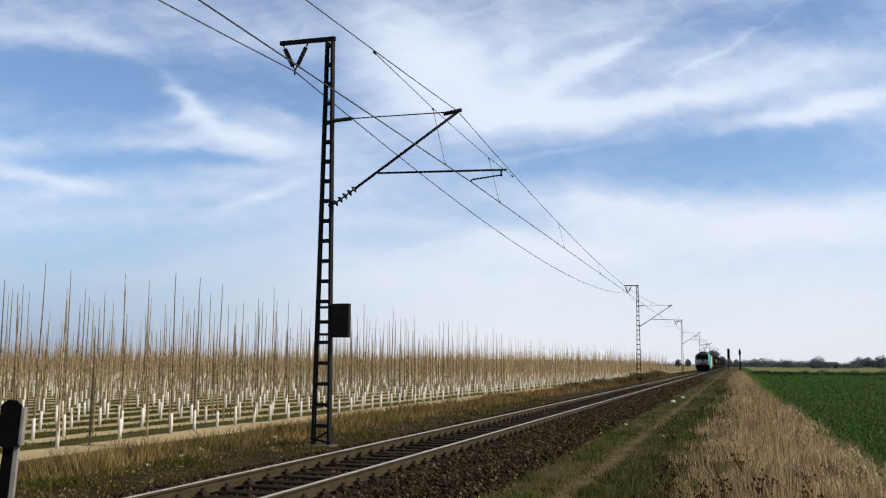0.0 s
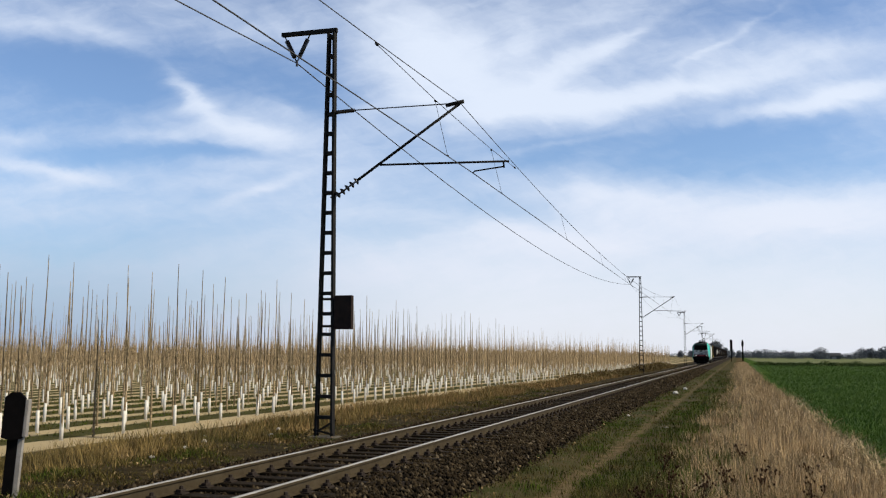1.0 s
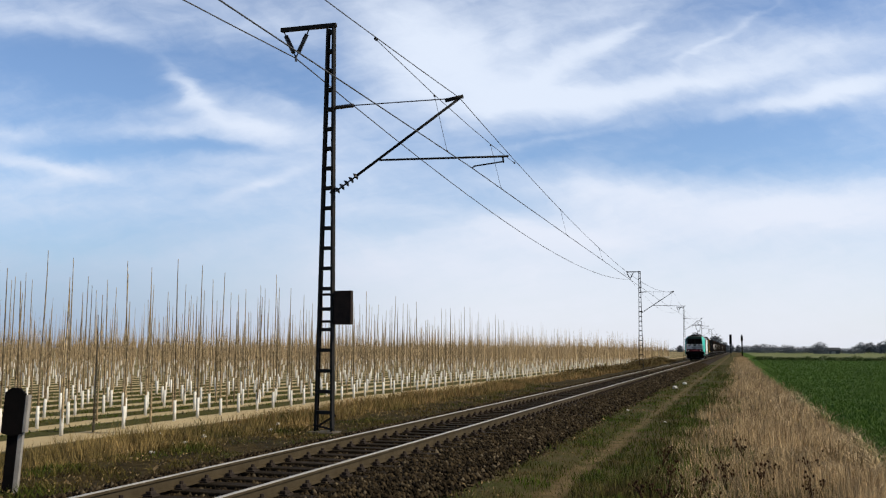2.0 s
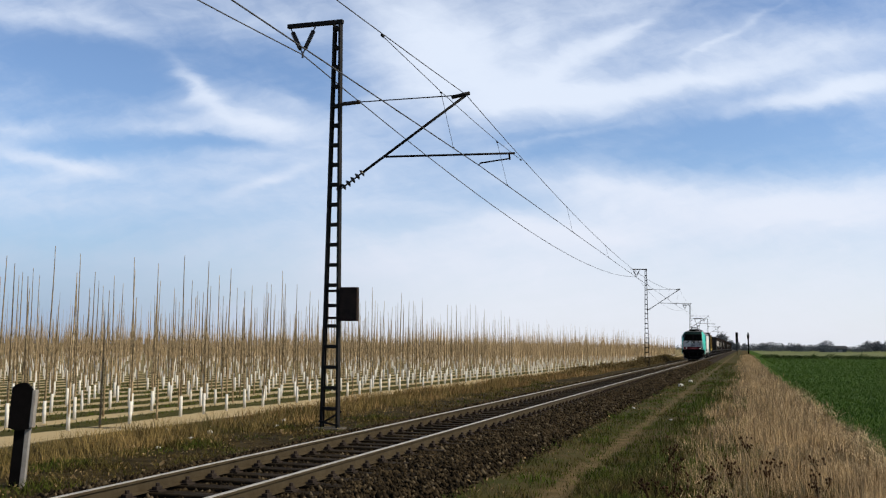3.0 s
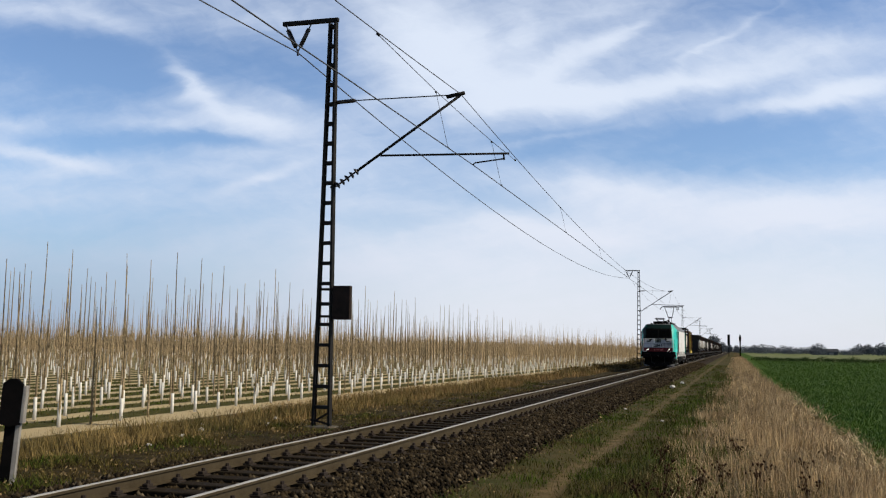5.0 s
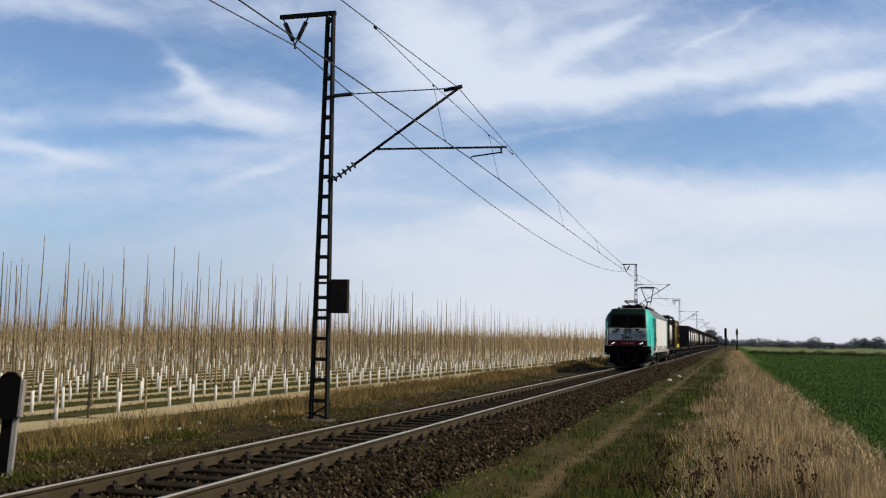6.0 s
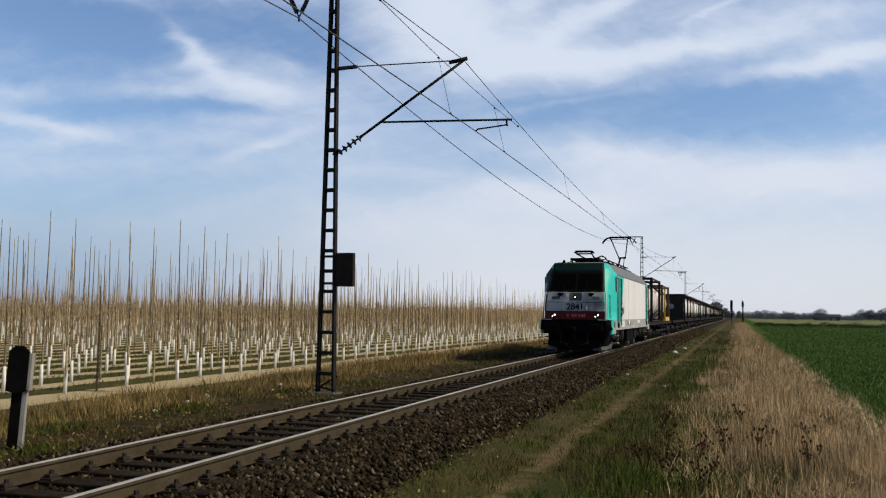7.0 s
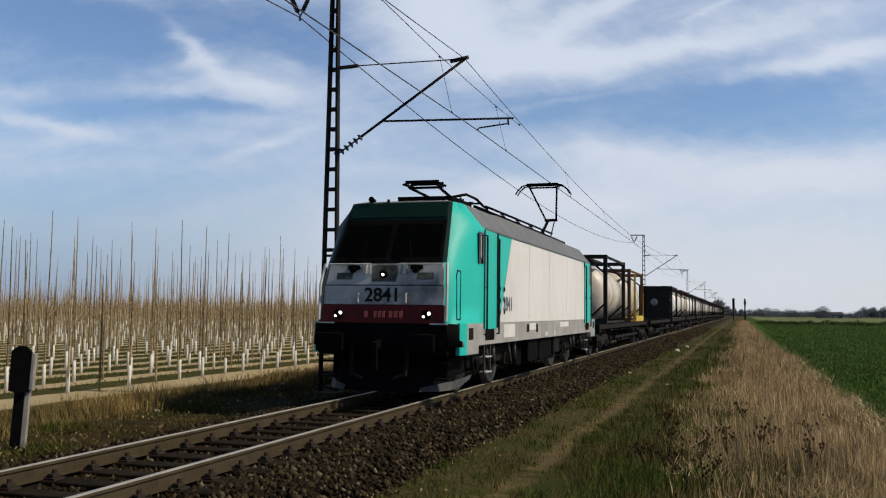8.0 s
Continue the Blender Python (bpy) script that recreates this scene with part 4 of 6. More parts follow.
        for y in (5.9, 8.3, 10.9):
            bm = bmesh.new()
            plate(bm, [(y, 1.47), (y + 0.015, 1.47), (y + 0.015, 3.20), (y, 3.20)], x + s * 0.0085, 0.002)
            part("panel_seam", bm, M_SILL, m)
        bm = bmesh.new()
        plate(bm, [(1.95, 3.28), (LOCO_LEN - 1.95, 3.28), (LOCO_LEN - 1.95, 3.24), (1.95, 3.24)], x, 0.02)
        part("rain_gutter", bm, M_ROOFGREY, m)
        for d in range(2):
            fl = (lambda y: y) if d == 0 else (lambda y: LOCO_LEN - y)
            for nm, ya, yb, za, zb, mt, th in (("door_seal", 1.87, 2.90, 1.29, 3.23, M_RUBBER, 0.004), ("door", 1.94, 2.82, 1.285, 3.235, M_TEAL, 0.016), ("window_frame", 1.18, 1.84, 2.55, 3.20, M_RUBBER, 0.006), ("cab_window", 1.50, 1.85, 2.56, 3.17, M_GLASS, 0.010), ("door_pillar", 2.88, 2.96, 1.30, 3.25, M_RUBBER, 0.02)):
                if nm == "window_frame":
                    continue
                bm = bmesh.new()
                ya_, yb_ = sorted((fl(ya), fl(yb)))
                plate(bm, [(ya_, za), (yb_, za), (yb_, zb), (ya_, zb)], x, th)
                part(nm, bm, mt, m, {"door": "teal cab door", "cab_window": "dark side window"}.get(nm, ""))
            bm = bmesh.new()
            plate(bm, [(fl(1.57), 2.68), (fl(1.66), 2.66), (fl(1.66), 3.10), (fl(1.57), 3.08)], x, 0.016)
            part("mirror_flap", bm, M_SILL, m, "pale grey mirror flap")
            bm = bmesh.new()
            for a, b in (((0.34, 1.48), (0.46, 2.28)), ((0.46, 2.28), (0.52, 2.38)), ((0.52, 2.38), (0.62, 2.36)), ((0.62, 2.36), (0.48, 1.48)), ((0.48, 1.48), (0.34, 1.48))):
                rod(bm, (s * (plan_x(a[1], a[0] + 0.15) + 0.004), fl(a[0] + 0.15), a[1]), (s * (plan_x(b[1], b[0] + 0.15) + 0.004), fl(b[0] + 0.15), b[1]), 0.014, n=6)
            part("side_recess", bm, M_RUBBER, m, "dark outline of a hand recess")
            for y in (1.90, 2.84):
                bm = bmesh.new()
                rod(bm, (s * 1.555, fl(y), 1.18), (s * 1.555, fl(y), 3.12), 0.022, n=6)
                for z in (1.18, 2.1, 3.12):
                    rod(bm, (s * 1.49, fl(y), z), (s * 1.56, fl(y), z), 0.012, n=6)
                part("door_handrail", bm, M_RUBBER, m)
            bm = bmesh.new()
            ya_, yb_ = sorted((fl(0.62), fl(1.55)))
            box(bm, min(s * 1.30, s * 1.488), max(s * 1.30, s * 1.488), ya_, yb_, 0.82, 1.0, 0.015)
            part("step_block", bm, M_SILL, m)
            bm = bmesh.new()
            ring_ = []
            for y_ in (0.44, 0.52, 0.62, 0.74):
                xa = plan_x(1.2, y_)
                ring_.append([(s * (xa + d_), fl(y_), z_) for d_, z_ in ((0.008, 0.83), (0.008, 1.41), (-0.05, 1.41), (-0.05, 0.83))])
            loft(bm, ring_)
            bmesh.ops.recalc_face_normals(bm, faces=bm.faces)
            part("corner_stripe", bm, M_TEAL, m)
            for k, z in enumerate((0.42, 0.72, 1.02, 1.20)):
                bm = bmesh.new()
                ya_, yb_ = sorted((fl(2.14), fl(2.58)))
                box(bm, min(s * 1.34, s * 1.48), max(s * 1.34, s * 1.48), ya_, yb_, z, z + 0.02)
                part("cab_step", bm, M_HANDRAIL if k in (1, 0) else M_BLACK, m)
            for y_ in (2.13, 2.59):
                bm = bmesh.new()
                bar(bm, (s * 1.43, fl(y_), 0.40), (s * 1.43, fl(y_), 1.24), 0.03, 0.05, (0, 1, 0))
                part("step_stringer", bm, M_WHEEL, m)
            bm = bmesh.new()
            plate(bm, [(fl(2.0), 1.06), (fl(2.7), 1.06), (fl(2.7), 1.30), (fl(2.0), 1.30)], x, 0.005)
            part("step_well", bm, M_BLACK, m)
            bm = bmesh.new()
            plate(bm, [(fl(0.85), 1.10), (fl(1.15), 1.10), (fl(1.15), 1.32), (fl(0.85), 1.32)], x, 0.006)
            part("grille", bm, M_BOGIE, m)
        # marks and hatches on the sill
        for ya, yb, za, zb, mt in ((3.5, 4.5, 1.08, 1.36, M_WHITE), (5.7, 5.95, 1.16, 1.34, M_BOGIE), (6.0, 6.7, 1.20, 1.36, M_WHITE), (6.75, 6.95, 1.14, 1.34, M_BOGIE), (9.9, 11.2, 1.22, 1.36, M_WHITE), (7.8, 8.2, 1.02, 1.12, M_HANDRAIL), (9.0, 9.2, 1.02, 1.14, M_HANDRAIL)):
            bm = bmesh.new()
            plate(bm, [(ya, za), (yb, za), (yb, zb), (ya, zb)], x, 0.007)
            part("sill_plate", bm, mt, m)
        bm = bmesh.new()
        for k in range(3):
            for j in range(2):
                rod(bm, (s * 1.50, 3.12 + j * 0.36, 1.62 + k * 0.24), (s * 1.512, 3.12 + j * 0.36, 1.62 + k * 0.24), 0.05, n=8)
        part("socket_group", bm, M_RUBBER, m)
        lettering("2841", 0.42, M_SIDETEXT, m, pose(s * 1.503, 3.80, 1.78, 90, 0, 90 * s), "side_number", "black painted number 2841")
    # underframe
    for yc in (3.65, LOCO_LEN - 3.65):
        bogie_frame(m, yc, 2.6, 0.61)
    for y0, y1, z0, z1, mt, w in ((5.9, 10.5, 0.35, 0.98, M_BLACK, 1.2), (6.4, 7.5, 0.42, 0.97, M_BLACK, 1.38), (7.8, 9.4, 0.40, 0.92, M_BLACK, 1.35), (9.6, 10.4, 0.5, 0.95, M_BOGIE, 1.38)):
        bm = bmesh.new()
        box(bm, -w, w, y0, y1, z0, z1, 0.04)
        part("equipment_box", bm, mt, m)
    bm = bmesh.new()
    box(bm, -1.25, 1.25, 0.5, LOCO_LEN - 0.5, 0.90, 0.98)
    part("floor_pan", bm, M_BLACK, m)
    for s in (-1, 1):
        for y in (2.7, 4.6, LOCO_LEN - 4.6, LOCO_LEN - 2.7):
            bm = bmesh.new()
            rod(bm, (s * 1.30, y, 0.98), (s * 1.34, y + 0.15, 0.45), 0.04, n=8)
            rod(bm, (s * 1.32, y + 0.5, 0.95), (s * 1.32, y + 0.55, 0.55), 0.055, n=8)
            part("damper", bm, M_WHEEL, m)
    # roof gear
    bm = bmesh.new()
    dome = [(math.cos(math.pi * k / 10) * 1.13, math.sin(math.pi * k / 10)) for k in range(11)]
    loft(bm, [[(x_, y_, 3.70 + q * h_) for x_, q in dome] for y_, h_ in ((4.15, 0.06), (4.5, 0.20), (5.0, 0.24), (LOCO_LEN - 5.0, 0.24), (LOCO_LEN - 4.2, 0.20), (LOCO_LEN - 3.7, 0.06))], smooth=True)
    part("roof_cover", bm, M_ROOFGREY, m, "rounded grey roof cover")
    for y0, y1, w, h in ((5.0, 6.2, 0.6, 0.10), (6.5, 8.6, 0.62, 0.07), (8.9, 11.6, 0.62, 0.10)):
        bm = bmesh.new()
        box(bm, -w, w, y0, y1, 3.86, 3.92 + h, 0.04)
        part("roof_hatch", bm, M_ROOFGREY, m)
    for s in (-1, 1):
        bm = bmesh.new()
        for k in range(12):
            y = 3.6 + k * 0.82
            rod(bm, (s * 0.85, y, 3.70), (s * 0.85, y, 3.86), 0.03, n=6)
        rod(bm, (s * 0.85, 3.4, 3.88), (s * 0.85, 12.8, 3.88), 0.035, n=8)
        part("roof_conduit", bm, M_BLACK, m)
    bm = bmesh.new()
    pts = [(0.5, 3.0, 4.05), (0.60, 3.6, 4.17), (0.66, 4.2, 4.14), (0.70, 4.7, 4.02), (0.72, 5.1, 4.04), (0.72, 12.6, 4.06)]
    for a, b in zip(pts, pts[1:]):
        rod(bm, a, b, 0.03, n=8)
    for y in (4.8, 6.4, 8.0, 9.6, 11.2):
        insulator(bm, (0.72, y, 3.80), (0.72, y, 4.06), 0.075, 4)
    part("roof_busbar", bm, M_BLACK, m, "dark roof busbar on insulators")
    for x, y, h in ((0.30, 4.05, 0.34), (-0.30, 4.10, 0.30), (0.55, 3.95, 0.26)):
        bm = bmesh.new()
        insulator(bm, (x, y, 3.74), (x, y, 3.74 + h), 0.085, 5, 0.04)
        rod(bm, (x - 0.10, y, 3.76 + h), (x + 0.10, y + 0.05, 3.76 + h), 0.035, n=8)
        part("roof_arrester", bm, M_BLACK, m, "black ribbed roof insulator")
    bm = bmesh.new()
    box(bm, -0.55, 0.20, 3.85, 4.30, 3.74, 3.98, 0.04)
    part("switch_box", bm, M_BLACK, m, "black roof switch box")
    bm = bmesh.new()
    for a, b in (((0.30, 4.05, 4.10), (0.60, 3.2, 4.04)), ((-0.30, 4.10, 4.06), (-0.55, 3.3, 4.02)), ((0.55, 3.95, 4.02), (0.66, 4.6, 4.08))):
        rod(bm, a, b, 0.022, n=6)
    part("roof_lead", bm, M_BLACK, m)
    for x, y in ((-0.62, 1.25), (-0.28, 1.22)):
        bm = bmesh.new()
        rod(bm, (x, y, 3.66), (x, y, 3.80), 0.03, n=8)
        if x < -0.5:
            lathe(bm, [(0.03, 0.1), (0.035, 0.0), (0.06, -0.10)], 12, "y", (x, y, 3.80))
        part("roof_horn", bm, M_BLACK, m)
    bm = bmesh.new()
    lathe(bm, [(0.16, 3.70), (0.15, 3.82), (0.05, 3.86)], 14, "z", (0.2, LOCO_LEN - 1.6, 0))
    part("antenna_dome", bm, M_BLACK, m)
    pantograph(m, 3.1, False, 1)
    pantograph(m, LOCO_LEN - 2.2, True, 1)
    sets = [wheelset(0.61, m, y) for y in (2.35, 4.95, LOCO_LEN - 4.95, LOCO_LEN - 2.35)]
    return m, sets


LOCO, LOCO_SETS = make_loco()

# ---- wagons with tank containers ----
M_IVORY = mat("ivory tank skin", (0.62, 0.56, 0.49), (0.50, 0.44, 0.38), 1.2, 0.45, 0, 0.03, 12, c3=(0.44, 0.33, 0.27), patch=0.8)
M_TANKWHITE = mat("white tank skin", (0.84, 0.83, 0.80), (0.76, 0.75, 0.72), 1.2, 0.24, 0, 0.03, 12, 0.12)
M_FRAMEBLACK = mat("dark frame steel", (0.012, 0.010, 0.009), (0.025, 0.020, 0.017), 3, 0.75, 0, 0.1, spec=0.2)
M_FRAMEBROWN = mat("rusty brown frame", (0.10, 0.052, 0.028), (0.14, 0.075, 0.035), 3, 0.75, 0, 0.1)
M_FRAMERUST = mat("dark rusty frame", (0.040, 0.022, 0.014), (0.060, 0.034, 0.020), 3, 0.8, 0, 0.1)
M_YELLOW = mat("yellow frame paint", (0.60, 0.45, 0.08), (0.40, 0.27, 0.05), 3, 0.6, 0, 0.05)
M_WAGON = mat("dirty wagon steel", (0.006, 0.0045, 0.0035), (0.014, 0.009, 0.006), 3, 0.85, 0, 0.15, spec=0.2)
M_PLACARD = mat("grey placard", (0.30, 0.30, 0.30), None, 4, 0.6)
WAGON_PARTS = {}


def shared(key, build, material):
    if key not in WAGON_PARTS:
        bm = bmesh.new()
        build(bm)
        WAGON_PARTS[key] = finish(bm, key, material)
    return WAGON_PARTS[key]


def tank_container(parent, y, length, frame_mat, tank_mat, tag, label, closed_end=False, base=1.18, height=2.55):
    """a tank in a box frame on the deck"""
    c = part("tank_container", bmesh.new(), frame_mat, parent, label, m=pose(0, y, base))
    r = 1.13
    w = 1.20
    post = 0.075 if tag in "ab" or closed_end else 0.032

    def tank(bm):
        a, b = 0.22, length - 0.22
        prof = [(0.05, a), (0.55, a + 0.05), (0.88, a + 0.17), (1.06, a + 0.34), (r, a + 0.55), (r, length / 2), (r, b - 0.55), (1.06, b - 0.34), (0.88, b - 0.17), (0.55, b - 0.05), (0.05, b)]
        lathe(bm, prof, 28, "y", (0, 0, 0.16 + r))
        for q in (1.3, length / 2, length - 1.3):
            lathe(bm, [(r + 0.012, q - 0.05), (r + 0.02, q), (r + 0.012, q + 0.05)], 28, "y", (0, 0, 0.16 + r))

    def end(bm):
        for s in (-1, 1):
            box(bm, s * w - post, s * w + post, -post, post, 0, height)
        box(bm, -w, w, -0.07, 0.07, height - 0.16, height)
        box(bm, -w, w, -0.07, 0.07, 0.0, 0.16)
        for s in (-1, 1):
            bar(bm, (s * w, 0, height * 0.72), (s * 0.45, 0, height - 0.1), 0.07, 0.08, (0, 1, 0))
            bar(bm, (s * w, 0, height * 0.30), (s * 0.45, 0, 0.1), 0.07, 0.08, (0, 1, 0))

    def ladder(bm):
        for x in (-0.95, -0.6):
            bar(bm, (x, -0.10, 0.1), (x, -0.10, height), 0.04, 0.04, (0, 1, 0))
        for k in range(7):
            rod(bm, (-0.95, -0.10, 0.3 + k * 0.33), (-0.6, -0.10, 0.3 + k * 0.33), 0.015, n=6)

    part("tank", shared("tank" + tag, tank, tank_mat), tank_mat, c, "rounded tank")
    for yy in (0.08, length - 0.08):
        part("end_frame", shared("end" + tag, end, frame_mat), frame_mat, c, m=pose(0, yy, 0))
    for s in (-1, 1):
        for z in (0.07, height - 0.07) if tag in "abe" or closed_end else (0.07,):
            part("side_rail", shared("rail" + tag, lambda bm: box(bm, -0.04, 0.04, 0.16, length - 0.16, -0.045, 0.045), frame_mat), frame_mat, c, m=pose(s * w, 0, z))
    part("ladder", shared("ladder" + tag, ladder, frame_mat), frame_mat, c)
    bm = bmesh.new()
    box(bm, -0.35, 0.35, 0.9, length - 0.9, height - 0.06, height - 0.02)
    part("walkway", bm, frame_mat, c)
    if closed_end:
        bm = bmesh.new()
        box(bm, -w + 0.08, w - 0.08, -0.015, 0.02, 0.16, height - 0.16)
        part("end_sheet", bm, M_FRAMEBLACK, c, "black sheet over the end")
        bm = bmesh.new()
        lathe(bm, [(0.28, 0.0), (0.28, -0.035), (0.05, -0.04)], 14, "y", (-0.1, 0, 1.30))
        part("placard", bm, M_PLACARD, c, "grey round placard")
    return c


def make_wagon(y, length, load, label):
    w = thing("flat_wagon", pose(XT, train_y(0) + y, 0), label, "wagon", "wagons of the train")

    def sole(bm):
        for s in (-1, 1):
            box(bm, s * 1.16 - 0.09, s * 1.16 + 0.09, 0.62, length - 0.62, 0.99, 1.16)
            box(bm, s * 0.42 - 0.08, s * 0.42 + 0.08, 0.62, length - 0.62, 0.80, 1.14)

    tag = "%d" % round(length * 10)
    part("sole_bar", shared("sole" + tag, sole, M_WAGON), M_WAGON, w)
    for k in range(6):
        part("cross_member", shared("cross", lambda bm: box(bm, -1.2, 1.2, -0.16, 0.16, 0.88, 1.165), M_WAGON), M_WAGON, w, m=pose(0, 0.9 + k * (length - 1.8) / 5, 0))
    for e in range(2):
        h = part("headstock", shared("head", lambda bm: box(bm, -1.3, 1.3, 0.55, 0.75, 0.82, 1.20, 0.02), M_WAGON), M_WAGON, w, m=pose(0, 0, 0) if e == 0 else pose(0, length, 0, 0, 0, 180))
        for s in (-1, 1):
            def buf(bm):
                lathe(bm, [(0.14, 0.56), (0.12, 0.30), (0.10, 0.10), (0.22, 0.06), (0.21, 0.0)], 14, "y", (0, 0, 1.04))
            part("buffer", shared("buf", buf, M_FRAMEBLACK), M_FRAMEBLACK, h, m=pose(s * 0.875, 0, 0))
    for s in (-1, 1):
        def truss(bm):
            for k in range(5):
                z = 0.55
                bar(bm, (0, length * 0.30 + k * length * 0.1, 0.86), (0, length * 0.30 + k * length * 0.1, z), 0.05, 0.06, (0, 1, 0))
            bar(bm, (0, length * 0.28, 0.60), (0, length * 0.72, 0.60), 0.05, 0.10)
        part("side_truss", shared("truss" + tag, truss, M_WAGON), M_WAGON, w, m=pose(s * 1.2, 0, 0))
    sets = []
    for yc in (2.3, length - 2.3):
        key = "wbogie"
        if key not in WAGON_PARTS:
            WAGON_PARTS[key] = bogie_frame(w, yc, 1.8, 0.46, "bogie", M_WAGON)
        else:
            src = WAGON_PARTS[key]
            b = copy_thing(src, pose(0, yc, 0))
            b.parent = w
        if "wset" not in WAGON_PARTS:
            ws = wheelset(0.46, w, yc - 0.9)
            WAGON_PARTS["wset"] = ws.data
            sets += [ws, part("wheelset", ws.data, M_WHEEL, w, m=pose(0, yc + 0.9, 0.46))]
        else:
            sets += [part("wheelset", WAGON_PARTS["wset"], M_WHEEL, w, m=pose(0, yc + d, 0.46)) for d in (-0.9, 0.9)]
    for args in load:
        tank_container(w, *args)
    return w, sets


WAGONS = []
y_w = LOCO_LEN + 1.3
DARK, BROWN, YEL = M_FRAMEBLACK, M_FRAMEBROWN, M_YELLOW
WAGONS.append((y_w, make_wagon(y_w, 19.9, [(2.7, 6.06, DARK, M_IVORY, "a", "ivory tank in a black box frame", False, 1.18, 2.74), (10.9, 6.06, BROWN, M_IVORY, "b", "ivory tank in a rusty brown frame with yellow ends")],
                               "dirty flat wagon carrying two framed tank containers")))
WAGONS.append((y_w + 20.6, make_wagon(y_w + 20.6, 17.6, [], "empty dirty brown flat container wagon")))
y_n = y_w + 38.8
for k_w in range(12):
    kinds = [(DARK, M_TANKWHITE, "c", "white tank in a dark box frame"), (DARK, M_TANKWHITE, "d", "white tank in a black box frame"), (M_FRAMERUST, M_IVORY, "e", "ivory tank in a dark rusty frame")]
    load = [(0.75 + 6.25 * j, 6.06, *kinds[(k_w * 2 + j * (1 + k_w % 2)) % 3], k_w == 0 and j == 0) for j in range(3)]
    WAGONS.append((y_n, make_wagon(y_n, 20.2, load, "dirty flat wagon carrying three framed tank containers")))
    y_n += 20.9
# yellow end of the second container
w_first = WAGONS[0][1][0]
c_second = [o for o in w_first.children if o.name.startswith("tank_container")][1]
for nm, b in (("yellow_post", (1.19, 1.285, 5.96, 6.06, 0.0, 1.5)), ("yellow_post", (1.16, 1.27, 2.4, 2.48, 0.0, 2.4)), ("yellow_rail", (1.13, 1.29, 2.48, 5.9, 0.02, 0.30))):
    bm = bmesh.new()
    box(bm, *b)
    part(nm, bm, M_YELLOW, c_second, "yellow painted frame piece")
# ---- line-side post ----
M_POSTWOOD = mat("black post", (0.003, 0.003, 0.003), (0.006, 0.005, 0.005), 5, 0.9, 0, 0.2, spec=0.05)
# grey for the post's sunlit side, added as separate pale strips
M_POSTLIT = mat("grey sunlit edge", (0.30, 0.28, 0.25), (0.22, 0.20, 0.18), 6, 0.9, 0, 0.3)


def make_post():
    m = thing("track_post", pose(-9.79, 10.67, -0.46, 0, 3.0, 27), "black line-side post with a peaked board, sunlit side in grey", "post")
    bm = bmesh.new()
    loft(bm, [[(-0.068, -0.05, z), (0.068, -0.05, z), (0.068, 0.05, z), (-0.068, 0.05, z)] for z in (-0.3, 1.0)])
    part("shaft", bm, M_POSTWOOD, m)
    bm = bmesh.new()
    box(bm, 0.069, 0.135, -0.045, 0.055, -0.3, 0.94, 0.006)
    part("side_batten", bm, M_POSTLIT, m, "grey strip for the sunlit side")
    bm = bmesh.new()
    prof = [(-0.135, 0.90), (0.0, 0.865), (0.135, 0.90), (0.135, 1.45), (0.045, 1.535), (-0.055, 1.53), (-0.135, 1.46)]
    loft(bm, [[(x, y, z) for x, z in prof] for y in (-0.13, -0.052)])
    bmesh.ops.recalc_face_normals(bm, faces=bm.faces)
    part("board", bm, M_POSTWOOD, m, "black peaked board")
    bm = bmesh.new()
    box(bm, 0.137, 0.185, -0.125, 0.02, 0.92, 1.44, 0.008)
    part("board_edge", bm, M_POSTLIT, m, "grey sunlit edge")


make_post()

# ---- young trees of the nursery ----
M_BARK = mat("grey-brown young bark", (0.38, 0.29, 0.17), (0.085, 0.062, 0.033), 7, 0.9, 0, 0.2, 40, 0.3)
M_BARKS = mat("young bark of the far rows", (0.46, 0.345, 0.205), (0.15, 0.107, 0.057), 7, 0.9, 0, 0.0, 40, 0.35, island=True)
M_GUARD = mat("white trunk guard", (0.74, 0.72, 0.66), (0.60, 0.57, 0.50), 5, 0.7, 0, 0.05, 20, 0.10)
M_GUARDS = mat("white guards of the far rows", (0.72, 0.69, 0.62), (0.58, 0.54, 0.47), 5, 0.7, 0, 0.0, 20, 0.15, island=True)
rng = np.random.default_rng(7)


def stem_path(r, height):
    pts, p, lean = [], Vector((0, 0, -0.08)), Vector((r.normal(0, 0.012), r.normal(0, 0.012), 0))
    n = 9
    for k in range(n + 1):
        pts.append(p.copy())
        lean += Vector((r.normal(0, 0.009), r.normal(0, 0.009), 0))
        lean *= 0.75
        p = p + (Vector((0, 0, 1)) + lean) * (height / n)
    return pts


def tube(bm, pts, radii, n=5):
    rings = []
    for p, q in zip(pts, radii):
        rings.append([p + Vector((math.cos(k * 2 * math.pi / n), math.sin(k * 2 * math.pi / n), 0)) * q for k in range(n)])
    loft(bm, rings, True, True, 0, True)


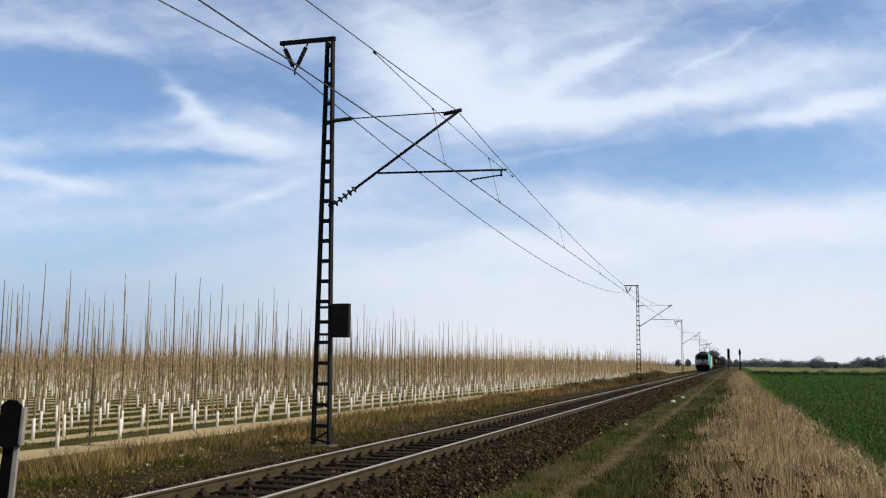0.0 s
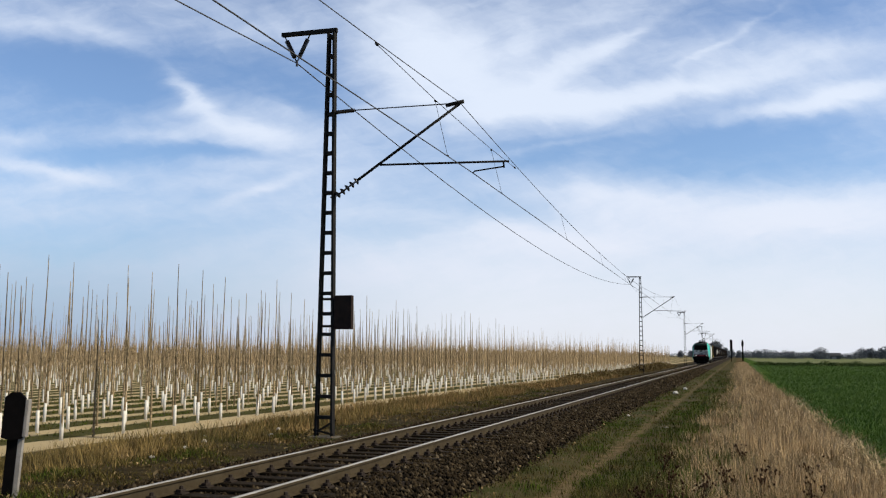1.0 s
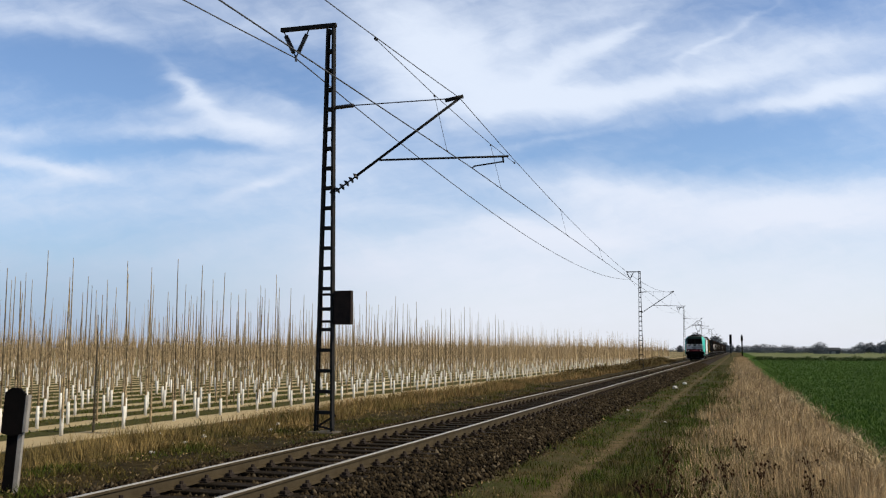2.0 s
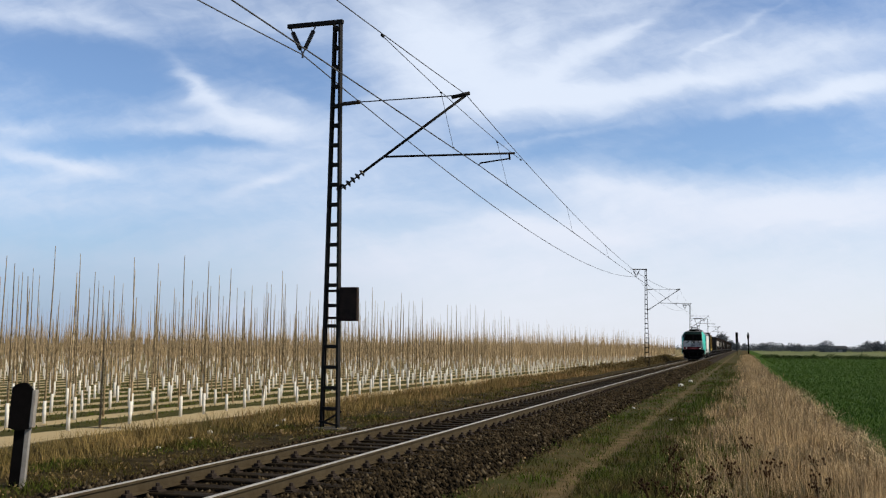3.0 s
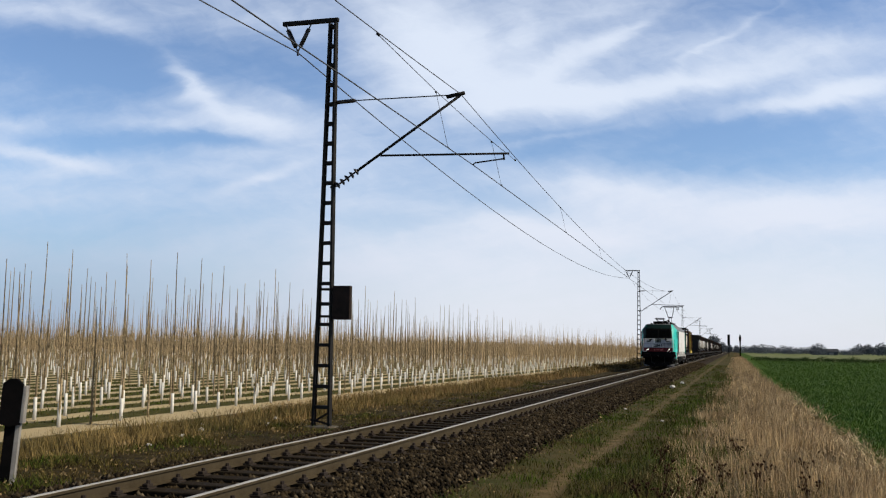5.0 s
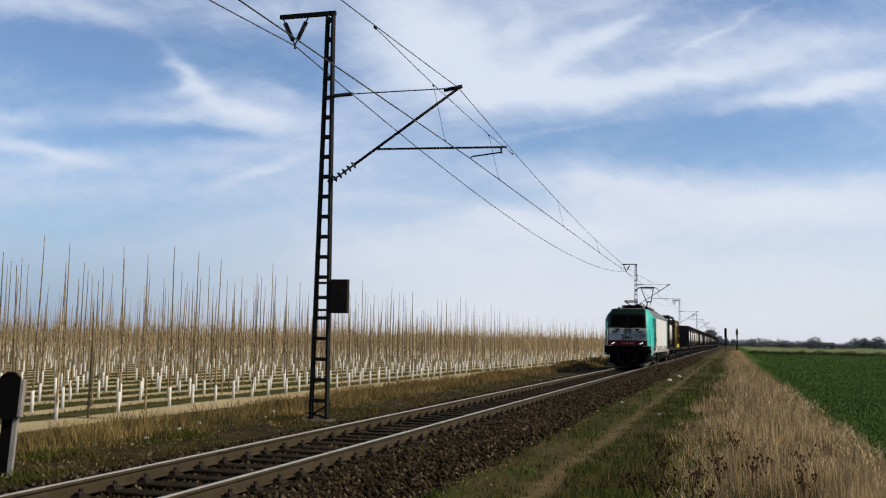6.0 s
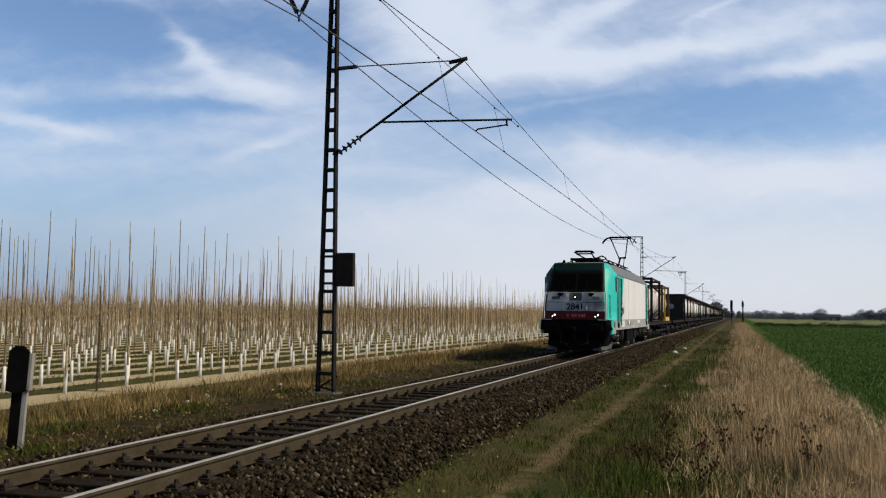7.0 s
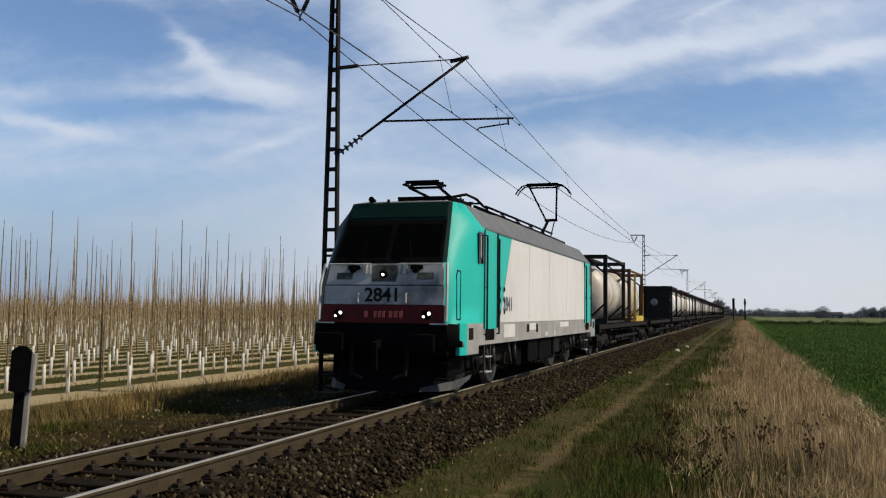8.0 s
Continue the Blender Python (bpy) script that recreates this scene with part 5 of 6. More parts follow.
def tree_variant(i):
    """bare whip: a thin tapering stem, short upright shoots, and mostly a white guard round the foot"""
    r = np.random.default_rng(100 + i)
    h = (4.9, 4.5, 3.8, 4.7, 3.4, 4.3, 3.1, 4.8, 4.0, 3.5)[i]
    t = thing("nursery_tree", pose(0, 0, -50), "bare young tree whip with a white guard round its foot" if i % 4 != 2 else "bare young tree whip without a guard", "tree", "young trees of the nursery")
    pts = stem_path(r, h)
    bm = bmesh.new()
    tube(bm, pts, [0.030 * (1 - k / 9.6) ** 0.9 + 0.006 for k in range(10)])
    part("stem", bm, M_BARK, t)
    for s in range(int(r.integers(7, 12))):
        k = min(0.85, r.uniform(1.3, 2.5) / h)
        a = pts[int(k * 9)].lerp(pts[min(9, int(k * 9) + 1)], k * 9 - int(k * 9))
        az = r.uniform(0, 6.28)
        ln_ = r.uniform(0.2, 0.55)
        d = Vector((math.cos(az) * 0.30, math.sin(az) * 0.30, 1.0)).normalized() * ln_
        bm = bmesh.new()
        tube(bm, [a, a + d * 0.5 + Vector((d.x * 0.15, d.y * 0.15, 0)), a + d], [0.008, 0.006, 0.003], 3)
        part("shoot", bm, M_BARK, t)
    if i % 4 != 2:
        bm = bmesh.new()
        gh = r.uniform(0.52, 0.64)
        lathe(bm, [(0.045, -0.05), (0.047, gh * 0.5), (0.043, gh), (0.036, gh), (0.038, gh * 0.5), (0.038, -0.05)], 10, "z")
        part("trunk_guard", bm, M_GUARD, t, "white plastic trunk guard")
    return t


TREE_STEP = 1.22
TREES = [tree_variant(i) for i in range(10)]
near_seen = set()
used = set()
for row in range(6):
    for k in range(60):
        y = 8.0 + (row * 0.37) % 1.0 + k * TREE_STEP
        x = ROW_X - row * ROW_STEP
        if y > 66 or y < 0.85 * -x:
            continue
        near_seen.add((row, k))
        v = int(rng.integers(0, 10))
        xx, yy = x + rng.normal(0, 0.06), y + rng.normal(0, 0.10)
        m_tree = pose(xx, yy, ground_z(xx, yy), rng.normal(0, 0.6), rng.normal(0, 0.6), rng.uniform(0, 360))
        if v not in used:
            used.add(v)
            TREES[v].matrix_basis = m_tree
        else:
            copy_thing(TREES[v], m_tree)


def far_trees():
    """the rest of the rows, too many to count"""
    r = np.random.default_rng(21)
    V, F, MI = [], [], []
    base = 0

    def spike(a, b, ra, rb, mi, n=3):
        nonlocal base
        ang = np.arange(n) * 2 * math.pi / n
        ring = np.stack([np.cos(ang), np.sin(ang), np.zeros(n)], 1)
        V.append(a + ring * ra)
        V.append(b + ring * rb)
        for q in range(n):
            F.append((base + q, base + (q + 1) % n, base + n + (q + 1) % n))
            F.append((base + q, base + n + (q + 1) % n, base + n + q))
            MI.append(mi)
            MI.append(mi)
        base += 2 * n

    for row in range(58):
        for k in range(185):
            y = 8.0 + (row * 0.37) % 1.0 + k * TREE_STEP
            x = ROW_X - row * ROW_STEP
            if (row, k) in near_seen or y < 0.85 * -x or r.random() < 0.06 or (row >= 30 and (k % 2 or y > 200)):
                continue
            x, y = x + r.normal(0, 0.08), y + r.normal(0, 0.15)
            g = -0.53
            h = r.uniform(3.0, 4.8) if r.random() < 0.8 else r.uniform(2.3, 3.0)
            lx, ly = r.normal(0, 0.03), r.normal(0, 0.03)
            fat = (1 + max(0, y - 60) / 160) * (1.0 if row < 30 else 1.5)
            a, b, c = np.array((x, y, g)), np.array((x + lx, y + ly, g + h * 0.52)), np.array((x + lx * 2, y + ly * 2, g + h))
            spike(a, b, 0.030 * fat, 0.020 * fat, 0)
            spike(b, c, 0.020 * fat, 0.004 * fat, 0)
            for s in range(8 if row < 30 else 5):
                q = min(0.9, r.uniform(1.2, 2.35) / h)
                p = a + (c - a) * q
                d = np.array((r.normal(0, 0.13), r.normal(0, 0.13), r.uniform(0.3, 0.65)))
                spike(p, p + d, 0.008 * fat, 0.004 * fat, 0)
            if r.random() < 0.75:
                spike(a, a + np.array((0, 0, r.uniform(0.5, 0.65))), 0.046, 0.044, 1, 5)
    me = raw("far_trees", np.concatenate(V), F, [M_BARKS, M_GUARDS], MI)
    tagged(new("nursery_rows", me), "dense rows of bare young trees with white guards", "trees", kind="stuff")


far_trees()

# ---- grass ----
M_DRYGRASS = mat("dry straw grass", (0.54, 0.392, 0.215), (0.22, 0.150, 0.075), 0.6, 0.85, 0, 0, 8, 0.55, island=True, spec=0.2)
M_GREENGRASS = mat("short green grass", (0.038, 0.078, 0.004), (0.046, 0.043, 0.007), 0.7, 0.85, 0, 0, 8, 0.65, island=True, spec=0.15, c3=(0.092, 0.066, 0.025), patch=0.9)
M_VERGEGRASS = mat("straw and weeds of the verge", (0.24, 0.165, 0.066), (0.11, 0.082, 0.026), 0.6, 0.85, 0, 0, 8, 0.6, island=True, spec=0.1, c3=(0.045, 0.045, 0.014), patch=0.35)
M_RUSSET = mat("russet dead grass", (0.27, 0.165, 0.070), (0.135, 0.092, 0.035), 0.5, 0.9, 0, 0, 8, 0.5, island=True, spec=0.1, c3=(0.075, 0.066, 0.020), patch=0.22)
M_STRAW = mat("matted pale straw", (0.64, 0.495, 0.300), (0.32, 0.230, 0.125), 0.8, 0.85, 0, 0, 8, 0.45, island=True, spec=0.15)
M_LOWWEED = mat("dark low weeds", (0.040, 0.042, 0.008), (0.10, 0.066, 0.024), 0.9, 0.9, 0, 0, 8, 0.8, island=True, spec=0.1, c3=(0.034, 0.056, 0.006), patch=0.6)
M_CROP = mat("green crop blades", (0.032, 0.078, 0.003), (0.046, 0.094, 0.005), 0.5, 0.7, 0, 0, 8, 0.35, island=True, spec=0.25)
M_WEED = mat("dark dead weed", (0.055, 0.030, 0.016), (0.035, 0.020, 0.011), 3, 0.95, 0, 0, 20, 0.3)


def blades(name, x, y, h, w, lean, material, label, seed):
    r = np.random.default_rng(seed)
    n = len(x)
    z = np.array([ground_z(a, b) for a, b in zip(x, y)]) - 0.02
    az = r.uniform(0, 2 * math.pi, n)
    face = r.uniform(0.35, 1.5, n) * np.where(r.random(n) < 0.5, 1, -1)
    side = np.stack([np.cos(face), np.sin(face), np.zeros(n)], 1) * (w / 2)[:, None]
    off = np.stack([np.cos(az) * lean * h, np.sin(az) * lean * h, h], 1)
    p = np.stack([x, y, z], 1)
    mid = p + off * np.array((0.35, 0.35, 0.55))
    V = np.stack([p - side, p + side, mid - side * 0.8, mid + side * 0.8, p + off], 1).reshape(-1, 3)
    i = np.arange(n)[:, None] * 5
    F = np.concatenate([i + np.array((0, 1, 3)), i + np.array((0, 3, 2)), i + np.array((2, 3, 4))])
    tagged(new(name, raw(name, V, F, material)), label, "grass", kind="stuff")


def scatter(seed, bands):
    """bands: (y from, y to, x at left, x at right, slope of the right edge, blades a square metre, size)"""
    r = np.random.default_rng(seed)
    X, Y, S = [], [], []
    for y0, y1, xa, xb, slope, dens, size in bands:
        n = int((y1 - y0) * (xb - xa + slope * (y0 + y1) / 2) * dens)
        y = r.uniform(y0, y1, n)
        xe = xb + slope * y
        X.append(xa + (xe - xa) * r.random(n))
        Y.append(y)
        S.append(np.full(n, size))
    return np.concatenate(X), np.concatenate(Y), np.concatenate(S), r


def patchy(x, y, s, seed, scale=0.5):
    return np.array([noise.noise((a * scale, b * scale, seed)) for a, b in zip(x, y)])


def make_grass():
    # tall dry grass beside the field
    x, y, s, r = scatter(1, [(-6, 7.5, -1.5, 3.1, 0, 300, 1.1), (7.5, 16, -1.5, 3.1, 0, 900, 1.0), (16, 30, -1.5, 3.1, 0, 420, 1.3), (30, 60, -1.4, 3.0, 0, 170, 1.9), (60, 120, -1.2, 2.8, 0, 50, 3.0), (120, 260, -1.0, 2.7, 0, 24, 5.5)])
    p = patchy(x, y, s, 3.0)
    rag = patchy(x, y, s, 41.0, 0.55) + 0.6 * patchy(x, y, s, 47.0, 1.6)
    drift = np.clip((y - 22) * 0.018, 0, 0.6)
    edge = 2.72 - 0.006 * np.minimum(y, 80)
    inner = np.clip((x - drift + 1.25 + 1.1 * rag) / 1.1, 0.03, 1.0) * np.clip((edge - x + 0.85 * rag) / 0.8, 0.0, 1.0)
    tuft = patchy(x, y, s, 17.0, 2.4)
    lush = np.clip((15.5 - y) / 3.0, 0, 1) * np.clip((1.4 - x) / 1.0, 0, 1)
    keep = r.random(len(x)) < (0.65 + 0.8 * p + 1.0 * tuft) * (0.03 + 0.97 * inner) * (1 - 0.72 * lush)
    x, y, s, p, inner, tuft = x[keep], y[keep], s[keep], p[keep], inner[keep], tuft[keep]
    h = (r.uniform(0.12, 0.44, len(x)) + 0.20 * p + 0.24 * tuft) * (0.45 + 0.55 * inner)
    h = np.maximum(h, 0.06)
    lean = np.abs(r.normal(0.10, 0.30, len(x)))
    matted = np.clip((x - 0.2) / 0.8, 0, 1) * np.clip((22 - y) / 6, 0, 1)
    bent = r.random(len(x)) < 0.36 + 0.30 * matted
    lean = np.where(bent, r.uniform(0.8, 2.8, len(x)), lean)
    h = np.where(bent, h * 0.50, h)
    blades("dry_grass", x, y, h, 0.0075 * s, lean, M_DRYGRASS, "tall dry straw-coloured grass", 5)
    # green undergrowth in it
    x, y, s, r = scatter(8, [(-6, 7.5, -1.9, 0.6, 0.0, 150, 1.2), (7.5, 15, -1.9, 1.3, 0.0, 700, 1.0), (14, 20, -1.9, 0.2, 0.0, 350, 1.2), (20, 40, -1.8, -0.3, 0.012, 170, 1.6), (40, 80, -1.6, -0.3, 0, 50, 2.4)])
    p = patchy(x, y, s, 9.0, 0.45)
    keep = r.random(len(x)) < 0.5 + 1.4 * p
    x, y, s = x[keep], y[keep], s[keep]
    blades("green_undergrowth", x, y, r.uniform(0.07, 0.28, len(x)), 0.010 * s, r.uniform(0.1, 0.8, len(x)), M_GREENGRASS, "green grass growing between the dry stems", 6)
    # short verge either side of the path
    x, y, s, r = scatter(2, [(-6, 7.5, -3.85, -1.1, 0, 350, 1.3), (7.5, 16, -3.85, -1.1, 0, 1000, 1.0), (16, 30, -3.85, -1.1, 0, 450, 1.4), (30, 60, -3.8, -1.4, 0.012, 150, 2.2), (60, 130, -3.7, -0.9, 0, 40, 3.5)])
    p = patchy(x, y, s, 6.0, 0.7)
    worn = 1 - 0.8 * np.exp(-((x + 2.62 + 0.12 * np.sin(y * 0.9)) / 0.17) ** 2)
    keep = r.random(len(x)) < (0.6 + 0.9 * p) * worn
    x, y, s = x[keep], y[keep], s[keep]
    blades("verge_grass", x, y, r.uniform(0.03, 0.12, len(x)) * (1 + 1.2 * np.clip(patchy(x, y, s, 83.0, 1.4), -0.5, 1)), 0.010 * s, r.uniform(0.2, 0.9, len(x)), M_GREENGRASS, "short green and yellowed grass along the path", 7)
    # crop
    x, y, s, r = scatter(3, [(-6, 12, 1.8, 5.0, 0.0, 120, 2.0), (12, 30, 1.9, 1.0, 0.15, 450, 1.2), (30, 60, 2.2, 1.5, 0.15, 140, 2.0), (60, 110, 2.6, 2.0, 0.15, 35, 3.5), (110, 204, 3.5, 2.0, 0.15, 8, 7.0)])
    keep = x > 2.72 - 0.006 * np.minimum(y, 80) + 0.5 * patchy(x, y, s, 53.0, 0.8)
    x, y, s = x[keep], y[keep], s[keep]
    blades("crop", x, y, r.uniform(0.05, 0.14, len(x)), 0.012 * s, r.uniform(0.2, 0.8, len(x)), M_CROP, "short green crop on the field", 8)
    # verge between the ballast and the nursery
    x, y, s, r = scatter(4, [(-6, 9, -14.6, -8.75, 0, 90, 1.8), (9, 26, -14.6, -8.75, 0, 260, 1.2), (26, 50, -14.6, -8.75, 0, 110, 1.8), (50, 100, -14.6, -8.75, 0, 40, 2.8), (100, 180, -14.5, -8.75, 0, 14, 4.5)])
    p = patchy(x, y, s, 12.0, 0.4)
    dry = np.exp(-((x + 12.0) / 1.2) ** 2)
    keep = r.random(len(x)) < (0.35 + 0.55 * dry + 0.8 * p) * np.clip((-9.9 - x) / 1.4, 0.06, 1)
    x, y, s, p, dry = x[keep], y[keep], s[keep], p[keep], dry[keep]
    tuft = patchy(x, y, s, 23.0, 1.3)
    h = r.uniform(0.05, 0.26, len(x)) * (0.35 + 1.1 * dry) * (1 + 0.8 * p + 1.1 * tuft) * np.clip((x + 14.5) / 1.0, 0.15, 1)
    blades("verge_straw", x, y, np.maximum(h, 0.04), 0.011 * s, r.uniform(0.1, 0.7, len(x)), M_VERGEGRASS, "dry straw and low weeds on the verge", 9)
    # russet dead grass along the foot of the nursery
    x, y, s, r = scatter(15, [(22, 34, -13.9, -10.9, 0, 210, 1.4), (34, 60, -13.9, -10.7, 0, 120, 2.0), (60, 110, -13.7, -10.2, 0, 42, 3.2), (110, 170, -13.6, -10.2, 0, 14, 5.0)])
    p = patchy(x, y, s, 61.0, 0.35) + 0.5 * patchy(x, y, s, 67.0, 1.1)
    keep = r.random(len(x)) < 0.35 + 1.2 * p + 0.3 * np.clip((y - 30) / 30, 0, 1)
    x, y, s, p = x[keep], y[keep], s[keep], p[keep]
    blades("russet_grass", x, y, np.maximum(r.uniform(0.10, 0.38, len(x)) * (1 + 0.8 * p), 0.06), 0.011 * s, r.uniform(0.1, 0.8, len(x)), M_RUSSET, "russet dead grass along the nursery edge", 16)
    # pale straw lying matted among the dry stems
    x, y, s, r = scatter(17, [(8, 15, -0.9, 2.7, 0, 420, 1.0), (15, 26, -0.7, 2.7, 0, 200, 1.4), (26, 48, -0.3, 2.6, 0, 70, 2.1)])
    p = patchy(x, y, s, 71.0, 0.8) + 0.6 * patchy(x, y, s, 73.0, 2.6)
    keep = r.random(len(x)) < np.clip(0.22 + 0.25 * (x - 0.6) + 0.9 * p, 0.02, 1)
    x, y, s = x[keep], y[keep], s[keep]
    blades("matted_straw", x, y, r.uniform(0.06, 0.30, len(x)), 0.0085 * s, r.uniform(0.4, 2.6, len(x)), M_STRAW, "pale matted straw among the dry grass", 18)
    # low weeds beside the ballast
    x, y, s, r = scatter(14, [(8.5, 26, -11.4, -8.7, 0, 420, 1.1), (26, 50, -11.2, -8.7, 0, 130, 1.8)])
    p = patchy(x, y, s, 31.0, 0.9)
    keep = r.random(len(x)) < 0.40 + 1.3 * p
    x, y, s = x[keep], y[keep], s[keep]
    blades("verge_weeds", x, y, r.uniform(0.03, 0.11, len(x)) * (1 + 1.6 * np.clip(p[keep], 0, 1)), 0.012 * s, r.uniform(0.3, 1.2, len(x)), M_LOWWEED, "low brown and green weeds beside the ballast", 15)
    # low grass of the strips between the tree rows
    x, y, s, r = scatter(5, [(15, 40, -30, -17, 0, 40, 2.0)])
    cyc = ((ROW_X - 0.30 - x) / ROW_STEP) % 1.0
    keep = (np.abs(cyc - 0.32) < 0.30) & (y > 0.85 * -x)
    x, y, s = x[keep], y[keep], s[keep]
    blades("strip_grass", x, y, r.uniform(0.05, 0.14, len(x)), 0.012 * s, r.uniform(0.2, 0.8, len(x)), M_GREENGRASS, "low green grass between the tree rows", 10)


make_grass()
M_LITTER = mat("pale dead leaves", (0.34, 0.245, 0.125), (0.13, 0.085, 0.038), 3, 0.9, 0, 0, 20, 0.6, island=True)


def make_litter():
    """dead leaves and flakes on the verge and along the ballast"""
    r = np.random.default_rng(61)
    n = 4600
    x = np.where(r.random(n) < 0.85, r.normal(-10.4, 1.0, n), r.normal(-3.7, 0.35, n))
    y = 9 + 45 * r.random(n) ** 1.5
    z = np.array([ground_z(a, b) for a, b in zip(x, y)]) + r.uniform(0.01, 0.06, n)
    c = np.stack([x, y, z], 1)
    size = r.uniform(0.005, 0.016, (n, 1))
    a, b = r.normal(0, 1, (n, 3)) * size, r.normal(0, 1, (n, 3)) * size
    V = np.stack([c - a, c + b, c + a, c - b], 1).reshape(-1, 3)
    tagged(new("leaf_litter", raw("leaf_litter", V, np.arange(4 * n).reshape(-1, 4), M_LITTER)), "pale dead leaves strewn over the verge", "leaves", kind="stuff")


make_litter()


def make_weed(i):
    r = np.random.default_rng(300 + i)
    w = thing("dead_weed", pose(0, 0, -50), "dark brown dead weed stalks with seed heads", "weed", "dead weeds in the grass")
    for s in range(5):
        az, h = r.uniform(0, 6.28), r.uniform(0.28, 0.52)
        top = Vector((math.cos(az) * 0.16, math.sin(az) * 0.16, h))
        bm = bmesh.new()
        tube(bm, [Vector((0, 0, -0.03)), top * 0.5 + Vector((0, 0, 0.03)), top], [0.007, 0.006, 0.004], 4)
        for k in range(4):
            a = top * r.uniform(0.55, 1.0)
            b = a + Vector((r.normal(0, 0.06), r.normal(0, 0.06), r.uniform(0.02, 0.10)))
            tube(bm, [a, b], [0.004, 0.003], 3)
            lathe(bm, [(0.005, -0.012), (0.016, 0.0), (0.014, 0.014), (0.004, 0.024)], 6, "z", b)
        part("stalk", bm, M_WEED, w)
    return w


WEEDS = [make_weed(i) for i in range(3)]
for i, (x, y) in enumerate(((-0.85, 11.6), (-1.15, 12.2), (0.25, 13.6), (-0.2, 14.2), (0.45, 14.8), (-0.55, 12.9), (0.9, 13.1), (-1.3, 16.5), (0.1, 17.5), (-0.4, 11.0), (1.1, 15.6), (-1.0, 13.6))):
    if i < 3:
        WEEDS[i].matrix_basis = pose(x, y, ground_z(x, y), 0, 0, i * 77)
    else:
        copy_thing(WEEDS[i % 3], pose(x, y, ground_z(x, y), 0, 0, i * 77))

# ---- shrubs, far trees and buildings ----
M_SHRUB = mat("brown bare shrub", (0.16, 0.110, 0.048), (0.085, 0.068, 0.026), 0.6, 0.95, 0, 0, 6, 0.4, island=True)
# bluish grey of the far wood has the distance haze mixed in
M_HAZYWOOD = mat("far wood", (0.085, 0.098, 0.118), (0.115, 0.126, 0.140), 0.05, 1.0, 0, 0, 0.4, 0.25, island=True, spec=0.0)
M_HEDGE = mat("dark green bush", (0.030, 0.052, 0.014), (0.05, 0.075, 0.022), 0.4, 0.95, 0, 0, 4, 0.35, island=True)


def twiggy(r, n, size, height, spread, leaf):
    """a bush of many small clumps and twigs round a few limbs: triangles"""
    az, k = r.uniform(0, 6.28, n), r.random(n) ** 0.6
    rad = spread * k * r.uniform(0.7, 1.1, n)
    z = height * (0.15 + 0.85 * r.random(n) * np.sqrt(np.clip(1 - (k * 0.9) ** 2, 0.05, 1)))
    c = np.stack([np.cos(az) * rad, np.sin(az) * rad, z], 1)
    a = r.normal(0, 1, (n, 3)) * leaf
    b = r.normal(0, 1, (n, 3)) * leaf
    V = np.stack([c, c + a, c + b], 1).reshape(-1, 3)
    return V, np.arange(3 * n).reshape(-1, 3)


def make_shrubs():
    r = np.random.default_rng(44)
    for i in range(19):
        y = 74 + i * 4.6 + r.uniform(-1.2, 1.2)
        x = -12.2 + r.normal(0, 0.7) + (0.8 if y > 80 else 0)
        h = (0.35 + 0.55 * min(1, (y - 60) / 60)) * r.uniform(0.7, 1.25)
        s = thing("shrub", pose(x, y, ground_z(x, y) - 0.03), "low brown bare shrub beside the track", "shrub", "shrubs along the verge")
        bm = bmesh.new()
        for k in range(7):
            az = k * 0.9 + r.uniform(0, 0.5)
            tube(bm, [Vector((0, 0, 0)), Vector((math.cos(az) * 0.25, math.sin(az) * 0.25, h * 0.5)), Vector((math.cos(az) * 0.6, math.sin(az) * 0.6, h * 0.95))], [0.03, 0.02, 0.006], 4)
        part("branch", bm, M_SHRUB, s)
        V, F = twiggy(r, 900, 1, h, r.uniform(0.9, 1.7), 0.07)
        part("twig", raw("twig", V, F, M_SHRUB), M_SHRUB, s)


make_shrubs()


def far_tree(x, y, h, spread, seed, material=None, leaf=None, n=700):
    r = np.random.default_rng(seed)
    t = thing("far_tree", pose(x, y, -0.6), "hazy grey-green tree of the far wood edge", "tree", "trees on the horizon")
    bm = bmesh.new()
    tube(bm, [Vector((0, 0, 0)), Vector((0.1, 0, h * 0.4)), Vector((0, 0.2, h * 0.8))], [h * 0.03, h * 0.022, h * 0.008], 6)
    for k in range(6):
        az = k * 1.05
        tube(bm, [Vector((0, 0, h * (0.25 + 0.07 * k))), Vector((math.cos(az) * spread * 0.7, math.sin(az) * spread * 0.7, h * (0.5 + 0.07 * k)))], [h * 0.012, h * 0.004], 4)
    part("trunk", bm, M_HAZYWOOD, t)
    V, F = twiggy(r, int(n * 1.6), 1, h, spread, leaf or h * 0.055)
    part("crown", raw("crown", V, F, material or M_HAZYWOOD), M_HAZYWOOD, t)
    return t


rf = np.random.default_rng(90)
# wood edge behind the field: azimuth in tangents from the line, then distance and height
for i in range(64):
    u = 0.006 + i * 0.0031 + rf.uniform(-0.001, 0.001)
    d = 620 + 60 * math.sin(i * 0.7) + rf.uniform(-25, 25)
    tall = 1.35 if 22 <= i <= 24 or 36 <= i <= 44 else 1.0
    if 25 <= i <= 33:
        tall = 0.7
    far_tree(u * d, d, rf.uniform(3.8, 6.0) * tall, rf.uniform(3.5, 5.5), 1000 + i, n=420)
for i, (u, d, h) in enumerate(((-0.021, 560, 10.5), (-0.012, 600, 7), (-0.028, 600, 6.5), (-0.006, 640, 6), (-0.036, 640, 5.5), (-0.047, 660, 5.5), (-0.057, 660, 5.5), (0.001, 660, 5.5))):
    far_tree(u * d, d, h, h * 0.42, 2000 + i)
